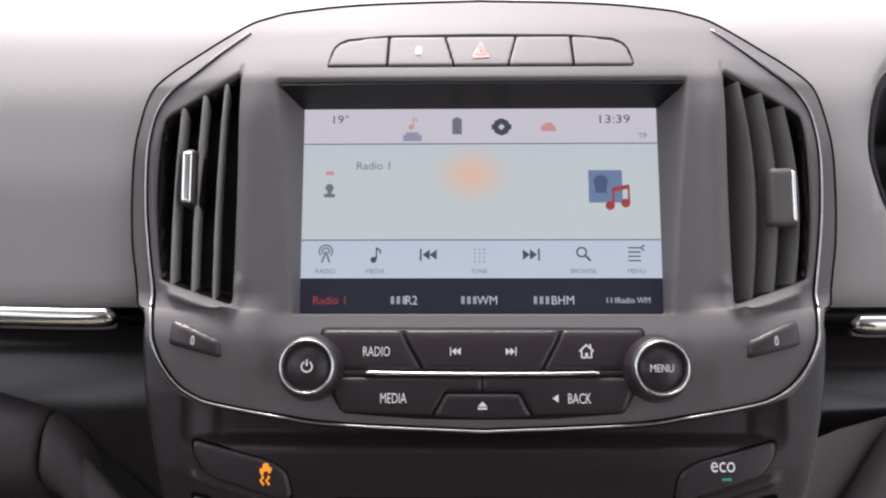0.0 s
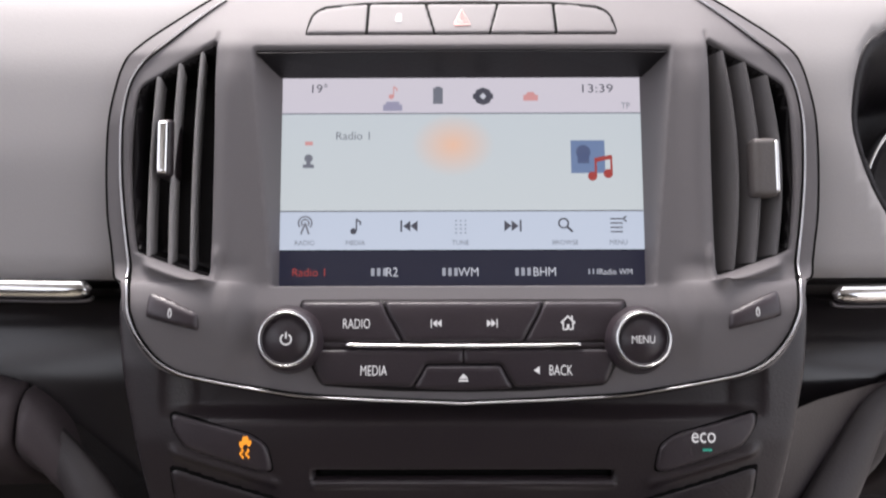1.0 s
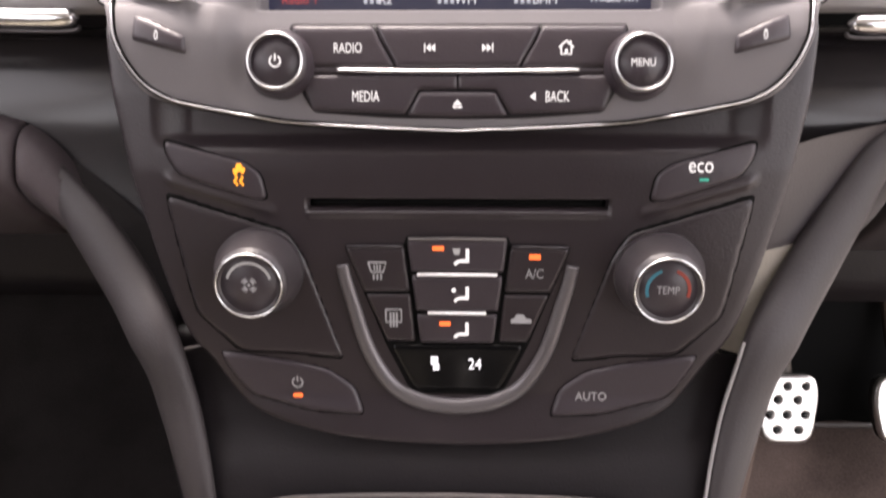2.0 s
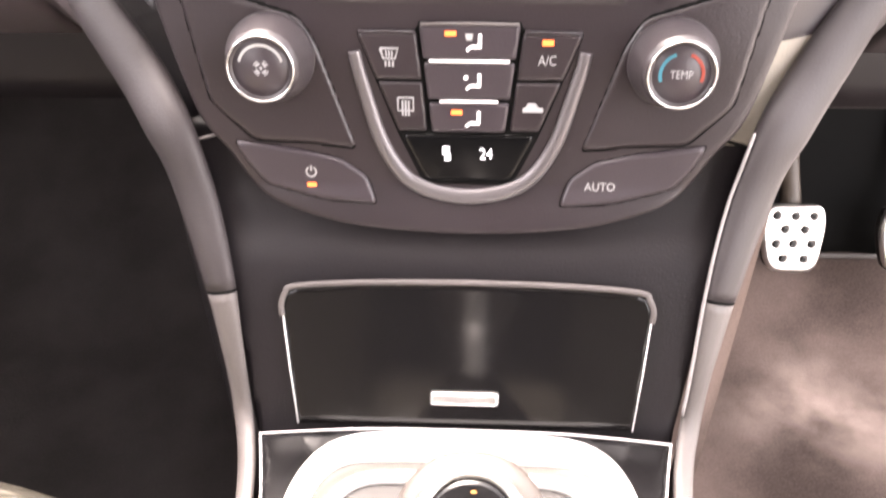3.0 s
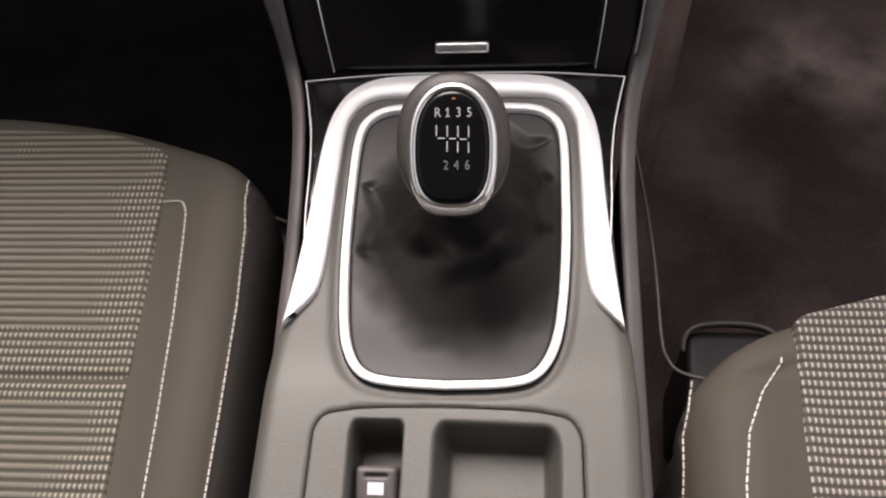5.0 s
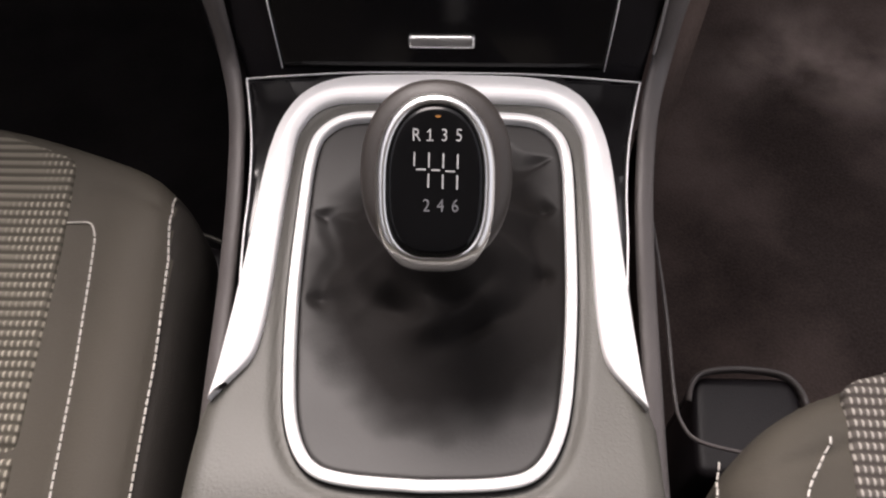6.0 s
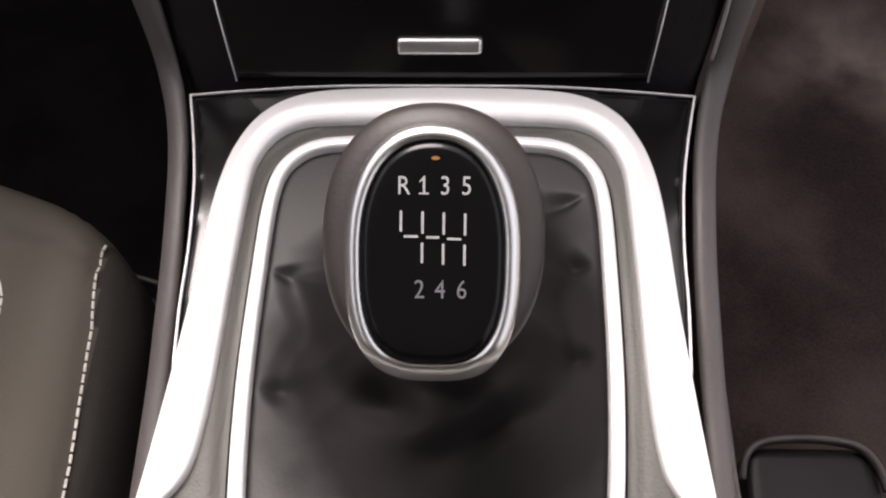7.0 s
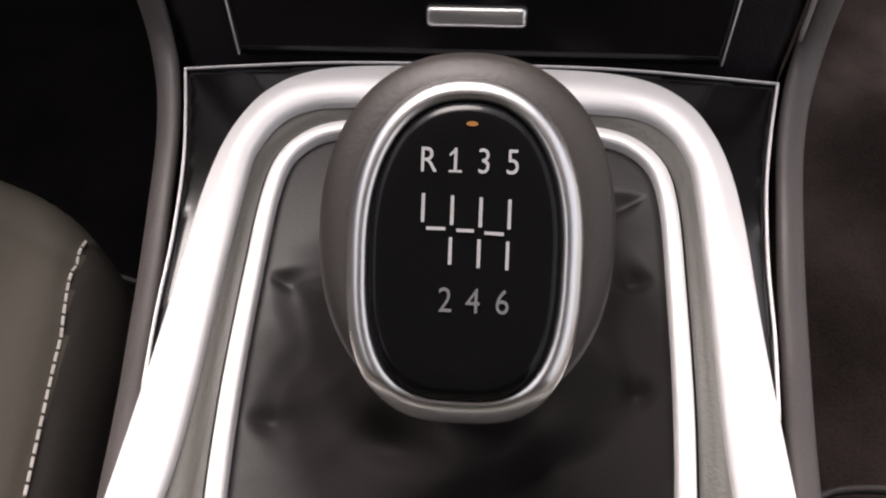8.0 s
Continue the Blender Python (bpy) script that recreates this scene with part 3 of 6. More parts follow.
    slip = ((0, -0.007), (0, -0.007), (0, -0.007), (0, -0.007), (0, -0.007), (0, -0.006), (-0.001, -0.004))
    path = [(s * (x + dx), y + 0.004, z + dz) for (x, z), y, (dx, dz) in zip(EDGE[:-1], EDGE_Y, slip)]
    path += [(s * x, y, z) for x, y, z in ((0.1600, 0.317, 0.560), (0.1440, 0.297, 0.541), (0.1335, 0.285, 0.511), (0.1240, 0.2660, 0.477), (0.1190, 0.2490, 0.440), (0.1155, 0.2340, 0.405), (0.1090, 0.205, 0.396), (0.1042, 0.165, 0.393), (0.1030, 0.130, 0.386), (0.1035, 0.080, 0.375), (0.104, -0.05, 0.362), (0.104, -0.5, 0.350))]
    line = curve(path, 7)
    grow = np.interp(np.arange(len(line)) / 7, (0, 5, 7, 8, 9, 10, 11, 12, 14, 20), (1.0, 1.0, 1.05, 1.05, 0.96, 0.80, 0.58, 0.46, 0.42, 0.42))
    grow = grow * (1.25 if s < 0 else 1.3)
    tang = np.gradient(np.array(line), axis=0)
    away = np.cross(tang, (s * 0.5, -0.45, 0.75))
    away /= np.linalg.norm(away, axis=1)[:, None]
    away *= -s * np.sign(away[:, :1])
    line = np.array(line) - away * ((0.0022 if s < 0 else 0.0040) * np.interp(np.arange(len(line)) / 7, (0, 5, 7, 10, 11.2, 12.5), (0, 0, 1, 1, 0.4, 0)))[:, None]
    split = 10 * 7 + 2
    bend = 5 * 7 + 2
    thin = grow[:split + 1] * np.interp(np.arange(split + 1), (0, bend - 6, bend + 10), (0.56, 0.6, 1))
    begin = 36 if s < 0 else 0
    if s < 0:
        sink = np.clip((50 - np.arange(len(line))) / 14, 0, 1) ** 1.5
        line = line + np.outer(sink, (-0.009, 0.003, -0.003))
        thin = thin * np.interp(np.arange(len(thin)), (36, 44), (0.6, 1))
    for part_line, part_grow, m in ((line[begin:split + 1], thin[begin:], RAILF), (line[split:], grow[split:], RAILM)):
        sweep("rail", part_line, m, dash, w=0.020, h=0.0060, up=(s * 0.5, -0.45, 0.75), taper=part_grow, sides=14, label="grey soft edge rail along the console")
    e = (line[split + 1] - line[split]) / np.linalg.norm(line[split + 1] - line[split])
    sweep("rail_joint", [line[split] - e * 0.0007, line[split] + e * 0.0007], GAP, dash, w=0.0202, h=0.0062, up=(s * 0.5, -0.45, 0.75), taper=[grow[split]] * 2, sides=14, label="dark joint in the rail")
    if s > 0:
        inner = np.array(line) + away * (0.0100 * grow[:, None] + 0.0004) + (0, -0.0005, 0.0012)
        sweep("rail_edge", inner[57:84], SOFT, dash, w=0.0013, h=0.0010, up=(0.3, -0.6, 0.7), label="thin bright line along the rail")
    # the tunnel side below the rail, and the cheek between the rail and the climate panel
    V, F = [], []
    for p in line[49:]:
        V += [(p[0], p[1], p[2] - 0.002), (p[0] - s * 0.001, p[1] + 0.004, p[2] - 0.05), (p[0] - s * 0.002, p[1] + 0.010, 0.02)]
    for i in range(len(V) // 3 - 1):
        for j in (0, 1):
            F.append([i * 3 + j, i * 3 + j + 1, i * 3 + j + 4, i * 3 + j + 3])
    # left side in black instead of carpet: footwell shade put into the colour
    finish("tunnel_side", V, F, CARPET if s > 0 else BLACK, dash, "carpeted side of the centre tunnel" if s > 0 else "side of the centre tunnel, painted black for footwell shade")
    V, F = [], []
    for p in line[38 if s < 0 else 28:59]:
        z = float(p[2])
        xi = float(np.interp(z, (0.39, 0.47, 0.500, 0.531, 0.550, 0.597, 0.640), (0.105, 0.116, 0.100, 0.105, 0.116, 0.1300, 0.140)))
        yi = float(np.interp(z, GRID_Z, GRID_Y)) + (0.004 if s > 0 else 0.010)
        for t in (0, 0.35, 0.7, 1):
            V.append((s * (xi * (1 - t) + abs(p[0]) * t), yi * (1 - t) + (p[1] + 0.001) * t + (0.030 if s < 0 else 0.006) * math.sin(math.pi * t), z))
    for i in range(len(V) // 4 - 1):
        for j in range(3):
            F.append([i * 4 + j, i * 4 + j + 1, i * 4 + j + 5, i * 4 + j + 4])
    high = [f for f in F if V[f[0]][2] > 0.578]
    low = [f for f in F if V[f[0]][2] <= 0.578]
    # left cheek all black, painting the deep shade of the gap there
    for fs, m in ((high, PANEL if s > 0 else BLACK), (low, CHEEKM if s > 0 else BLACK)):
        ids = sorted({v for f in fs for v in f})
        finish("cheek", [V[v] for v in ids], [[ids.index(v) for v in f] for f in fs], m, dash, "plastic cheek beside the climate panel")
    sweep("cheek_seam", [(s * 0.1390, 0.2935, 0.531), (s * 0.131, 0.2965, 0.534), (s * 0.122, 0.2965, 0.5365)], RAILM if s < 0 else GAP, dash, w=0.0016, h=0.0012, label="thin seam in the cheek")

# ---- instrument cluster ----
cluster = thing("instrument_cluster", "black instrument cluster with a chrome-rimmed gauge", "gauge", kind="")
deep = lambda x, z: (np.stack([x, dash_face(x, z)[0][:, 1] + 0.045, z], 1), dash_face(x, z)[1])
relief("housing", np.array(gauge) * 1.0, dash_face, BLACK, cluster, h=0.0, edge=0.001, res=0.005, thick=0.002, shape=lambda a, b, d: -0.05 * step(d, 0.0, 0.025))
c, n = at3(dash_face, 0.253, 0.722, -0.038)
lathe("dial", [(0.045, 0), (0.045, 0.006), (0.043, 0.008), (0.042, 0.002), (0.0, 0.002)], c, n, BLACK, cluster)
lathe("dial_ring", [(0.0458, 0.0), (0.0482, 0.0), (0.0482, 0.008), (0.0470, 0.0095), (0.0458, 0.008)], c, n, CHROME, cluster, label="chrome dial ring", loop=True)
c2, n2 = at3(dash_face, 0.375, 0.735, -0.038)
lathe("dial", [(0.050, 0), (0.050, 0.006), (0.047, 0.002), (0.0, 0.002)], c2, n2, BLACK, cluster)
lathe("dial_ring", [(0.051, 0.0), (0.0555, 0.0), (0.0555, 0.009), (0.053, 0.012), (0.051, 0.010)], c2, n2, CHROME, cluster, label="chrome dial ring", loop=True)

# ---- infotainment fascia ----
pod = thing("infotainment_fascia", "grey centre stack fascia with colour screen and buttons", "control panel")
VENT = curve([(0.1148, 0.7870), (0.1155, 0.7882), (0.1165, 0.7878), (0.130, 0.7815), (0.1445, 0.7738), (0.1498, 0.7705), (0.1518, 0.7675), (0.1535, 0.7575), (0.1542, 0.738), (0.1530, 0.718), (0.1510, 0.703), (0.1500, 0.6992), (0.1485, 0.6978), (0.132, 0.6928), (0.1160, 0.6882), (0.1148, 0.6886), (0.1145, 0.6900), (0.1142, 0.735)], 4, True)
VENT = np.array(VENT)
VENTS = {1: VENT, -1: VENT * (-1, 1)}
SCREEN_LOW, SCREEN_HIGH = Vector((0, 0.352, 0.680)), Vector((0, 0.401, 0.772))
SCREEN_L = (SCREEN_HIGH - SCREEN_LOW).length
screen = plane(SCREEN_LOW, (1, 0, 0), SCREEN_HIGH - SCREEN_LOW)


def pod_shape(a, b, d):
    x = np.abs(a)
    xb = 0.0873 + 0.0105 * np.clip((b - 0.684) / 0.1, 0, 1)
    u = np.clip((xb - x) / (xb - 0.0872 + 0.0010), 0, 1)
    f = np.minimum(np.minimum(u, np.clip((0.7852 - b) / 0.0050, 0, 1)), np.clip((b - 0.6835) / 0.0025, 0, 1))
    P, N = stack(a, b)
    way = np.array((0, -(SCREEN_HIGH - SCREEN_LOW).z, (SCREEN_HIGH - SCREEN_LOW).y)) / SCREEN_L
    behind = (P - np.array(SCREEN_LOW)) @ way / (N @ way) + 0.0025
    out = -(np.maximum(behind, 0) + 0.004) * f
    out += 0.0035 * np.exp(-((x - 0.108) / 0.007) ** 2) * step(b, 0.675, 0.70) * (1 - step(b, 0.765, 0.795))
    out += 0.0068 * step(b, 0.642, 0.677) * (1 - step(b, 0.679, 0.694)) * step(x, 0.092, 0.106)
    dv, _ = inside(VENT, np.stack([x, b], 1))
    out += 0.0060 * np.exp(-((dv + 0.0035) / 0.0024) ** 2) * (1 - step(b, 0.695, 0.703)) * step(x, 0.108, 0.116) * (1 - step(x, 0.140, 0.148))
    out -= 0.006 * step(x, 0.112, 0.156) * step(b, 0.75, 0.79)
    return out


relief("fascia", POD, stack, FASCIA, pod, h=0.004, edge=0.0025, res=0.0009, thick=0.028, holes=[VENTS[1], VENTS[-1]], shape=pod_shape)
CH = [(0.1150, 0.8050), (0.133, 0.7940), (0.1475, 0.7848), (0.1536, 0.7780), (0.1568, 0.7700), (0.1581, 0.7585), (0.1584, 0.7450), (0.1576, 0.7280), (0.1557, 0.7125), (0.1537, 0.7000), (0.1512, 0.6865), (0.1476, 0.6735), (0.1432, 0.6640), (0.1365, 0.6560), (0.128, 0.6515), (0.118, 0.6488), (0.091, 0.6440), (0.064, 0.6407), (0, 0.6380)]
line = curve(CH, 8)
half = [(x, z) for x, z in line]
full = half + [(-x, z) for x, z in half[::-1][1:]]
F2 = np.array(full)
rise = 0.0040 + pod_shape(F2[:, 0], F2[:, 1], None)
P, N = on(stack, full)
ends = np.concatenate([np.linspace(0.55, 1, 8), np.ones(len(P) - 16), np.linspace(1, 0.55, 8)])
fine = np.interp(F2[:, 1], (0.66, 0.70, 0.74), (1.0, 0.85, 0.72))
sweep("groove", P + N * (rise[:, None] - 0.0006), GAP, pod, w=0.0030, h=0.0024, up=N, taper=ends * fine, label="dark groove beside the chrome line")
sweep("chrome_trim", P + N * (rise[:, None] + 0.0004), SMOKED, pod, w=0.0016, h=0.0018, up=N, taper=ends * fine, label="thin chrome line round the fascia")
RIM = shrink(POD, 0.0010)
R2 = np.array([q for q in RIM if q[1] > 0.683])
k = int(np.argmax(np.linalg.norm(np.roll(R2, -1, axis=0) - R2, axis=1))) + 1
R2 = np.roll(R2, -k, axis=0)
P, N = on(stack, R2)
rise = roll(np.full(len(R2), 0.0010), 0.0025, 0.004) + pod_shape(R2[:, 0], R2[:, 1], None)
sweep("outer_groove", P + N * rise[:, None], GAP, pod, w=0.0008, h=0.0010, up=N, label="fine dark line round the fascia")

# display
disp = relief("display", box2(-0.0885, 0, 0.0885, SCREEN_L), screen, GAP, pod, h=0.0, edge=0.0004, res=0.004, thick=0.003, label="lit colour touch screen")


def ui(col, row):
    return col * 0.0885, (1 - row) * SCREEN_L


def ui_material(name, low, high, warm=0.0, strength=0.62):
    """A lit display area; a soft orange glow sits in the middle of the page."""
    m = glow(name, (1, 1, 1), strength)
    n, l = m.node_tree.nodes, m.node_tree.links
    b = n["Principled BSDF"]
    co = n.new("ShaderNodeTexCoord")
    sp = n.new("ShaderNodeSeparateXYZ")
    l.new(co.outputs["Object"], sp.inputs[0])
    r = n.new("ShaderNodeMapRange")
    r.inputs["From Min"].default_value, r.inputs["From Max"].default_value = 0.695, 0.772
    l.new(sp.outputs["Z"], r.inputs["Value"])
    mx = n.new("ShaderNodeMix")
    mx.data_type = "RGBA"
    mx.inputs[6].default_value, mx.inputs[7].default_value = (*low, 1), (*high, 1)
    l.new(r.outputs[0], mx.inputs[0])
    last = mx.outputs[2]
    if warm:
        mp = n.new("ShaderNodeMapping")
        mp.vector_type = "POINT"
        mp.inputs["Location"].default_value = (0.004 / 0.020, 0, -0.7415 / 0.014)
        mp.inputs["Scale"].default_value = (1 / 0.020, 0, 1 / 0.014)
        g = n.new("ShaderNodeTexGradient")
        g.gradient_type = "SPHERICAL"
        l.new(co.outputs["Object"], mp.inputs[0])
        l.new(mp.outputs[0], g.inputs[0])
        k = n.new("ShaderNodeMath")
        k.operation = "MULTIPLY"
        k.inputs[1].default_value = warm
        l.new(g.outputs[0], k.inputs[0])
        m2 = n.new("ShaderNodeMix")
        m2.data_type = "RGBA"
        m2.inputs[7].default_value = (1.0, 0.62, 0.42, 1)
        l.new(k.outputs[0], m2.inputs[0])
        l.new(last, m2.inputs[6])
        last = m2.outputs[2]
    l.new(last, b.inputs["Emission Color"])
    return m


PAGE = ui_material("lit_page", (0.70, 0.78, 0.80), (0.66, 0.75, 0.80), 0.9)
HEADB = ui_material("lit_header", (0.66, 0.67, 0.78), (0.76, 0.74, 0.82))
TOOL = ui_material("lit_toolbar", (0.66, 0.76, 0.90), (0.60, 0.70, 0.86))
NAVY = glow("dark_preset_bar", (0.02, 0.022, 0.05), 0.5)
INK = glow("display_ink", (0.10, 0.105, 0.14), 0.5)
INKS = glow("display_soft_ink", (0.25, 0.27, 0.33), 0.5)
UIRED = glow("display_red", (0.55, 0.08, 0.07), 0.5)
UIBLUE = glow("display_blue", (0.12, 0.20, 0.42), 0.5)
UIMAUVE = glow("display_mauve", (0.42, 0.42, 0.58), 0.55)
UIPINK = glow("display_pink", (0.85, 0.42, 0.42), 0.55)
ALBUM = glow("album_blue", (0.20, 0.30, 0.52), 0.55)
ALBUMD = glow("album_dark_blue", (0.10, 0.14, 0.28), 0.55)
UIGREY = glow("display_grey", (0.42, 0.45, 0.52), 0.6)
UIWHITE = glow("display_white", (0.7, 0.74, 0.82), 0.6)


def area(name, r0, r1, material, label, h=0.0004, c0=-0.994, c1=0.994):
    (a0, b0), (a1, b1) = ui(c0, r1), ui(c1, r0)
    return marks(name, [box2(a0, b0, a1, b1)], screen, (0, 0), material, disp, h, label=label)


area("header", 0.006, 0.178, HEADB, "pale lilac header bar")
area("page", 0.182, 0.645, PAGE, "pale page with an orange glow")
area("toolbar", 0.650, 0.828, TOOL, "pale blue tool bar")
area("preset_bar", 0.832, 0.994, NAVY, "dark blue preset bar")
area("header_line", 0.178, 0.184, INKS, "grey line under the header", 0.0005)
area("toolbar_line", 0.646, 0.651, INKS, "grey line above the tool bar", 0.0005)
words("clock", "13:39", 0.0042, screen, ui(0.748, 0.06), INK, disp, 0.0007, 1.25)
words("traffic_mark", "TP", 0.0030, screen, ui(0.906, 0.145), INKS, disp, 0.0007, 0.9)
words("temperature", "19\u00b0", 0.0042, screen, ui(-0.787, 0.058), INK, disp, 0.0007, 1.1)
words("station_name", "Radio 1", 0.0040, screen, ui(-0.59, 0.288), INKS, disp, 0.0007, 1.0)
for text, c in (("RADIO", -0.845), ("MEDIA", -0.573), ("TUNE", -0.008), ("BROWSE", 0.555), ("MENU", 0.84)):
    words("tool_label", text, 0.0023, screen, ui(c, 0.795), INKS, disp, 0.0007, 0.95)
words("preset", "Radio 1", 0.0038, screen, ui(-0.815, 0.93), UIRED, disp, 0.0007, 1.0, "red preset name")
for c, bar_w, tail, tail_c, s in ((-0.445, 0.0085, "R2", -0.375, 0.0042), (-0.065, 0.0085, "WM", 0.035, 0.0042), (0.325, 0.0085, "BHM", 0.44, 0.0042), (0.70, 0.006, "Radio WM", 0.82, 0.0028)):
    a, b = ui(c, 0.93)
    k = s / 2
    marks("preset_mark", [box2(-bar_w / 2 + i * bar_w / 3 + 0.0006, -k * 0.9, -bar_w / 2 + (i + 1) * bar_w / 3 - 0.0006, k * 0.9) for i in range(3)], screen, (a, b), UIGREY, disp, 0.0007)
    words("preset", tail, s, screen, ui(tail_c, 0.93), UIWHITE, disp, 0.0007, 0.9)
note = [disc(-0.6, -1, 0.55, 12), *stroke([(-0.1, -0.9), (-0.1, 1.2)], 0.25), *stroke([(-0.1, 1.1), (0.6, 0.6), (0.5, 0.1)], 0.3)]
tri = lambda s: np.array([(0.0, -0.9), (1.2 * s, 0.0), (0.0, 0.9)])[::s]
skip = lambda s: [np.array(tri(s)) * 0.85 + (-0.2 * s, 0), np.array(tri(s)) * 0.85 + (-1.2 * s, 0), np.array([(0.95 * s, -0.85), (1.2 * s, -0.85), (1.2 * s, 0.85), (0.95 * s, 0.85)])]
ICONS = [
    ("aerial_icon", -0.845, 0.715, INKS, 0.0032, [*stroke(arc(0, 0.4, 1.0, -40, 220), 0.25), *stroke(arc(0, 0.4, 0.55, -40, 220), 0.25), *stroke([(0, 0.4), (-0.6, -1.3)], 0.3), *stroke([(0, 0.4), (0.6, -1.3)], 0.3)]),
    ("note_icon", -0.565, 0.715, INK, 0.0028, note),
    ("back_icon", -0.285, 0.718, INK, 0.0034, skip(-1)),
    ("keypad_icon", -0.006, 0.718, INKS, 0.0028, [disc(x, y, 0.16, 6) for x in (-0.8, 0, 0.8) for y in (-1.2, -0.5, 0.2, 0.9)]),
    ("next_icon", 0.275, 0.718, INK, 0.0034, skip(1)),
    ("search_icon", 0.555, 0.715, INK, 0.0030, [*stroke(arc(-0.2, 0.3, 0.75, 0, 360, 20), 0.28), *stroke([(0.35, -0.25), (1.2, -1.1)], 0.36)]),
    ("menu_icon", 0.84, 0.715, INK, 0.0030, [*stroke([(-1.2, 1.0), (0.9, 1.0)], 0.22), *stroke([(-1.2, 0.3), (0.8, 0.3)], 0.22), *stroke([(-1.2, -0.4), (0.8, -0.4)], 0.22), *stroke([(-1.2, -1.1), (0.8, -1.1)], 0.22), *stroke([(1.4, 1.4), (0.8, 1.0), (1.4, 0.6)], 0.3)]),
    ("phone_icon", -0.128, 0.095, INKS, 0.0034, [box2(-0.7, -1.2, 0.7, 1.2), box2(-0.35, 1.2, 0.35, 1.4)]),
    ("compass_icon", 0.121, 0.098, INK, 0.0038, [disc(0, 0, 1.2, 8), np.array([(-1.3, -0.35), (1.3, -0.35), (1.3, 0.35), (-1.3, 0.35)])]),
    ("compass_needle", 0.121, 0.098, UIWHITE, 0.0017, [np.array([(-1.0, 0), (0, -1.0), (1.0, 0), (0, 1.0)])]),
    ("car_icon", 0.384, 0.10, UIPINK, 0.0030, [box2(-1.2, -0.7, 1.2, 0.3), np.array([(-0.8, 0.3), (0.8, 0.3), (0.5, 0.8), (-0.5, 0.8)])]),
    ("media_icon", -0.378, 0.13, UIMAUVE, 0.0036, [box2(-1.3, -1.1, 1.3, -0.2), box2(-0.9, -0.2, 0.9, 0.2)]),
    ("media_note", -0.37, 0.075, UIPINK, 0.0024, note),
    ("source_icon", -0.835, 0.40, INKS, 0.0030, [box2(-0.9, -1.5, 0.9, -0.9), box2(-0.35, -0.9, 0.35, -0.3), disc(0, 0.1, 0.7, 10)]),
    ("source_dot", -0.835, 0.325, UIPINK, 0.0024, [box2(-0.8, -0.4, 0.8, 0.4)]),
    ("album_square", 0.69, 0.392, ALBUM, 0.0082, [box2(-1, -1, 1, 1)]),
    ("album_shade", 0.665, 0.37, ALBUMD, 0.0040, [disc(0, 0, 0.9, 12), box2(-0.7, -1.4, 0.7, -0.4)]),
    ("album_note", 0.755, 0.445, UIRED, 0.0042, [disc(-0.9, -1, 0.55, 10), disc(0.9, -0.7, 0.55, 10), *stroke([(-0.5, -1), (-0.5, 1)], 0.25), *stroke([(1.3, -0.7), (1.3, 1.3)], 0.25), *stroke([(-0.6, 0.9), (1.4, 1.3)], 0.5)]),
]
for k, (nm, c, r, m, s, polys) in enumerate(ICONS):
    marks(nm, polys, screen, ui(c, r), m, disp, 0.0006 + 0.00003 * (k % 5), s)

lip, low = [on(stack, [(-0.0962, 0.7848), (-0.04, 0.7852), (0.04, 0.7852), (0.0962, 0.7848)], 0.0030)[0], on(screen, [(-0.0885, SCREEN_L + 0.0005), (-0.04, SCREEN_L + 0.0005), (0.04, SCREEN_L + 0.0005), (0.0885, SCREEN_L + 0.0005)], 0.0010)[0]]
lip, low = lip + (0, -0.0013, -0.0011), low + (0, -0.0013, -0.0011)
finish("visor", np.concatenate([lip, low, lip + (0, 0.002, 0.001), low + (0, 0.002, 0.001)]), [[0, 1, 5, 4], [1, 2, 6, 5], [2, 3, 7, 6], [0, 8, 9, 1], [1, 9, 10, 2], [2, 10, 11, 3]], BLACK, pod, "black underside of the screen hood", smooth=False)

# hazard and lock strip
strip = rounded(mirror([(0, 0.7899), (0.0742, 0.7899), (0.0726, 0.7975), (0.0705, 0.8002), (0.0660, 0.8022), (0.045, 0.8038), (0, 0.8043)]), 0.001)
relief("switch_bed", strip, stack, GAP, pod, h=0.0042, edge=0.0002, res=0.0014, thick=0.003, label="dark gap round the upper switches")
cuts = [-0.0732, -0.0449, -0.0150, 0.0157, 0.0449, 0.0732]
lean = [0.0015, 0.0, -0.0023, 0.0022, 0.0, -0.0015]
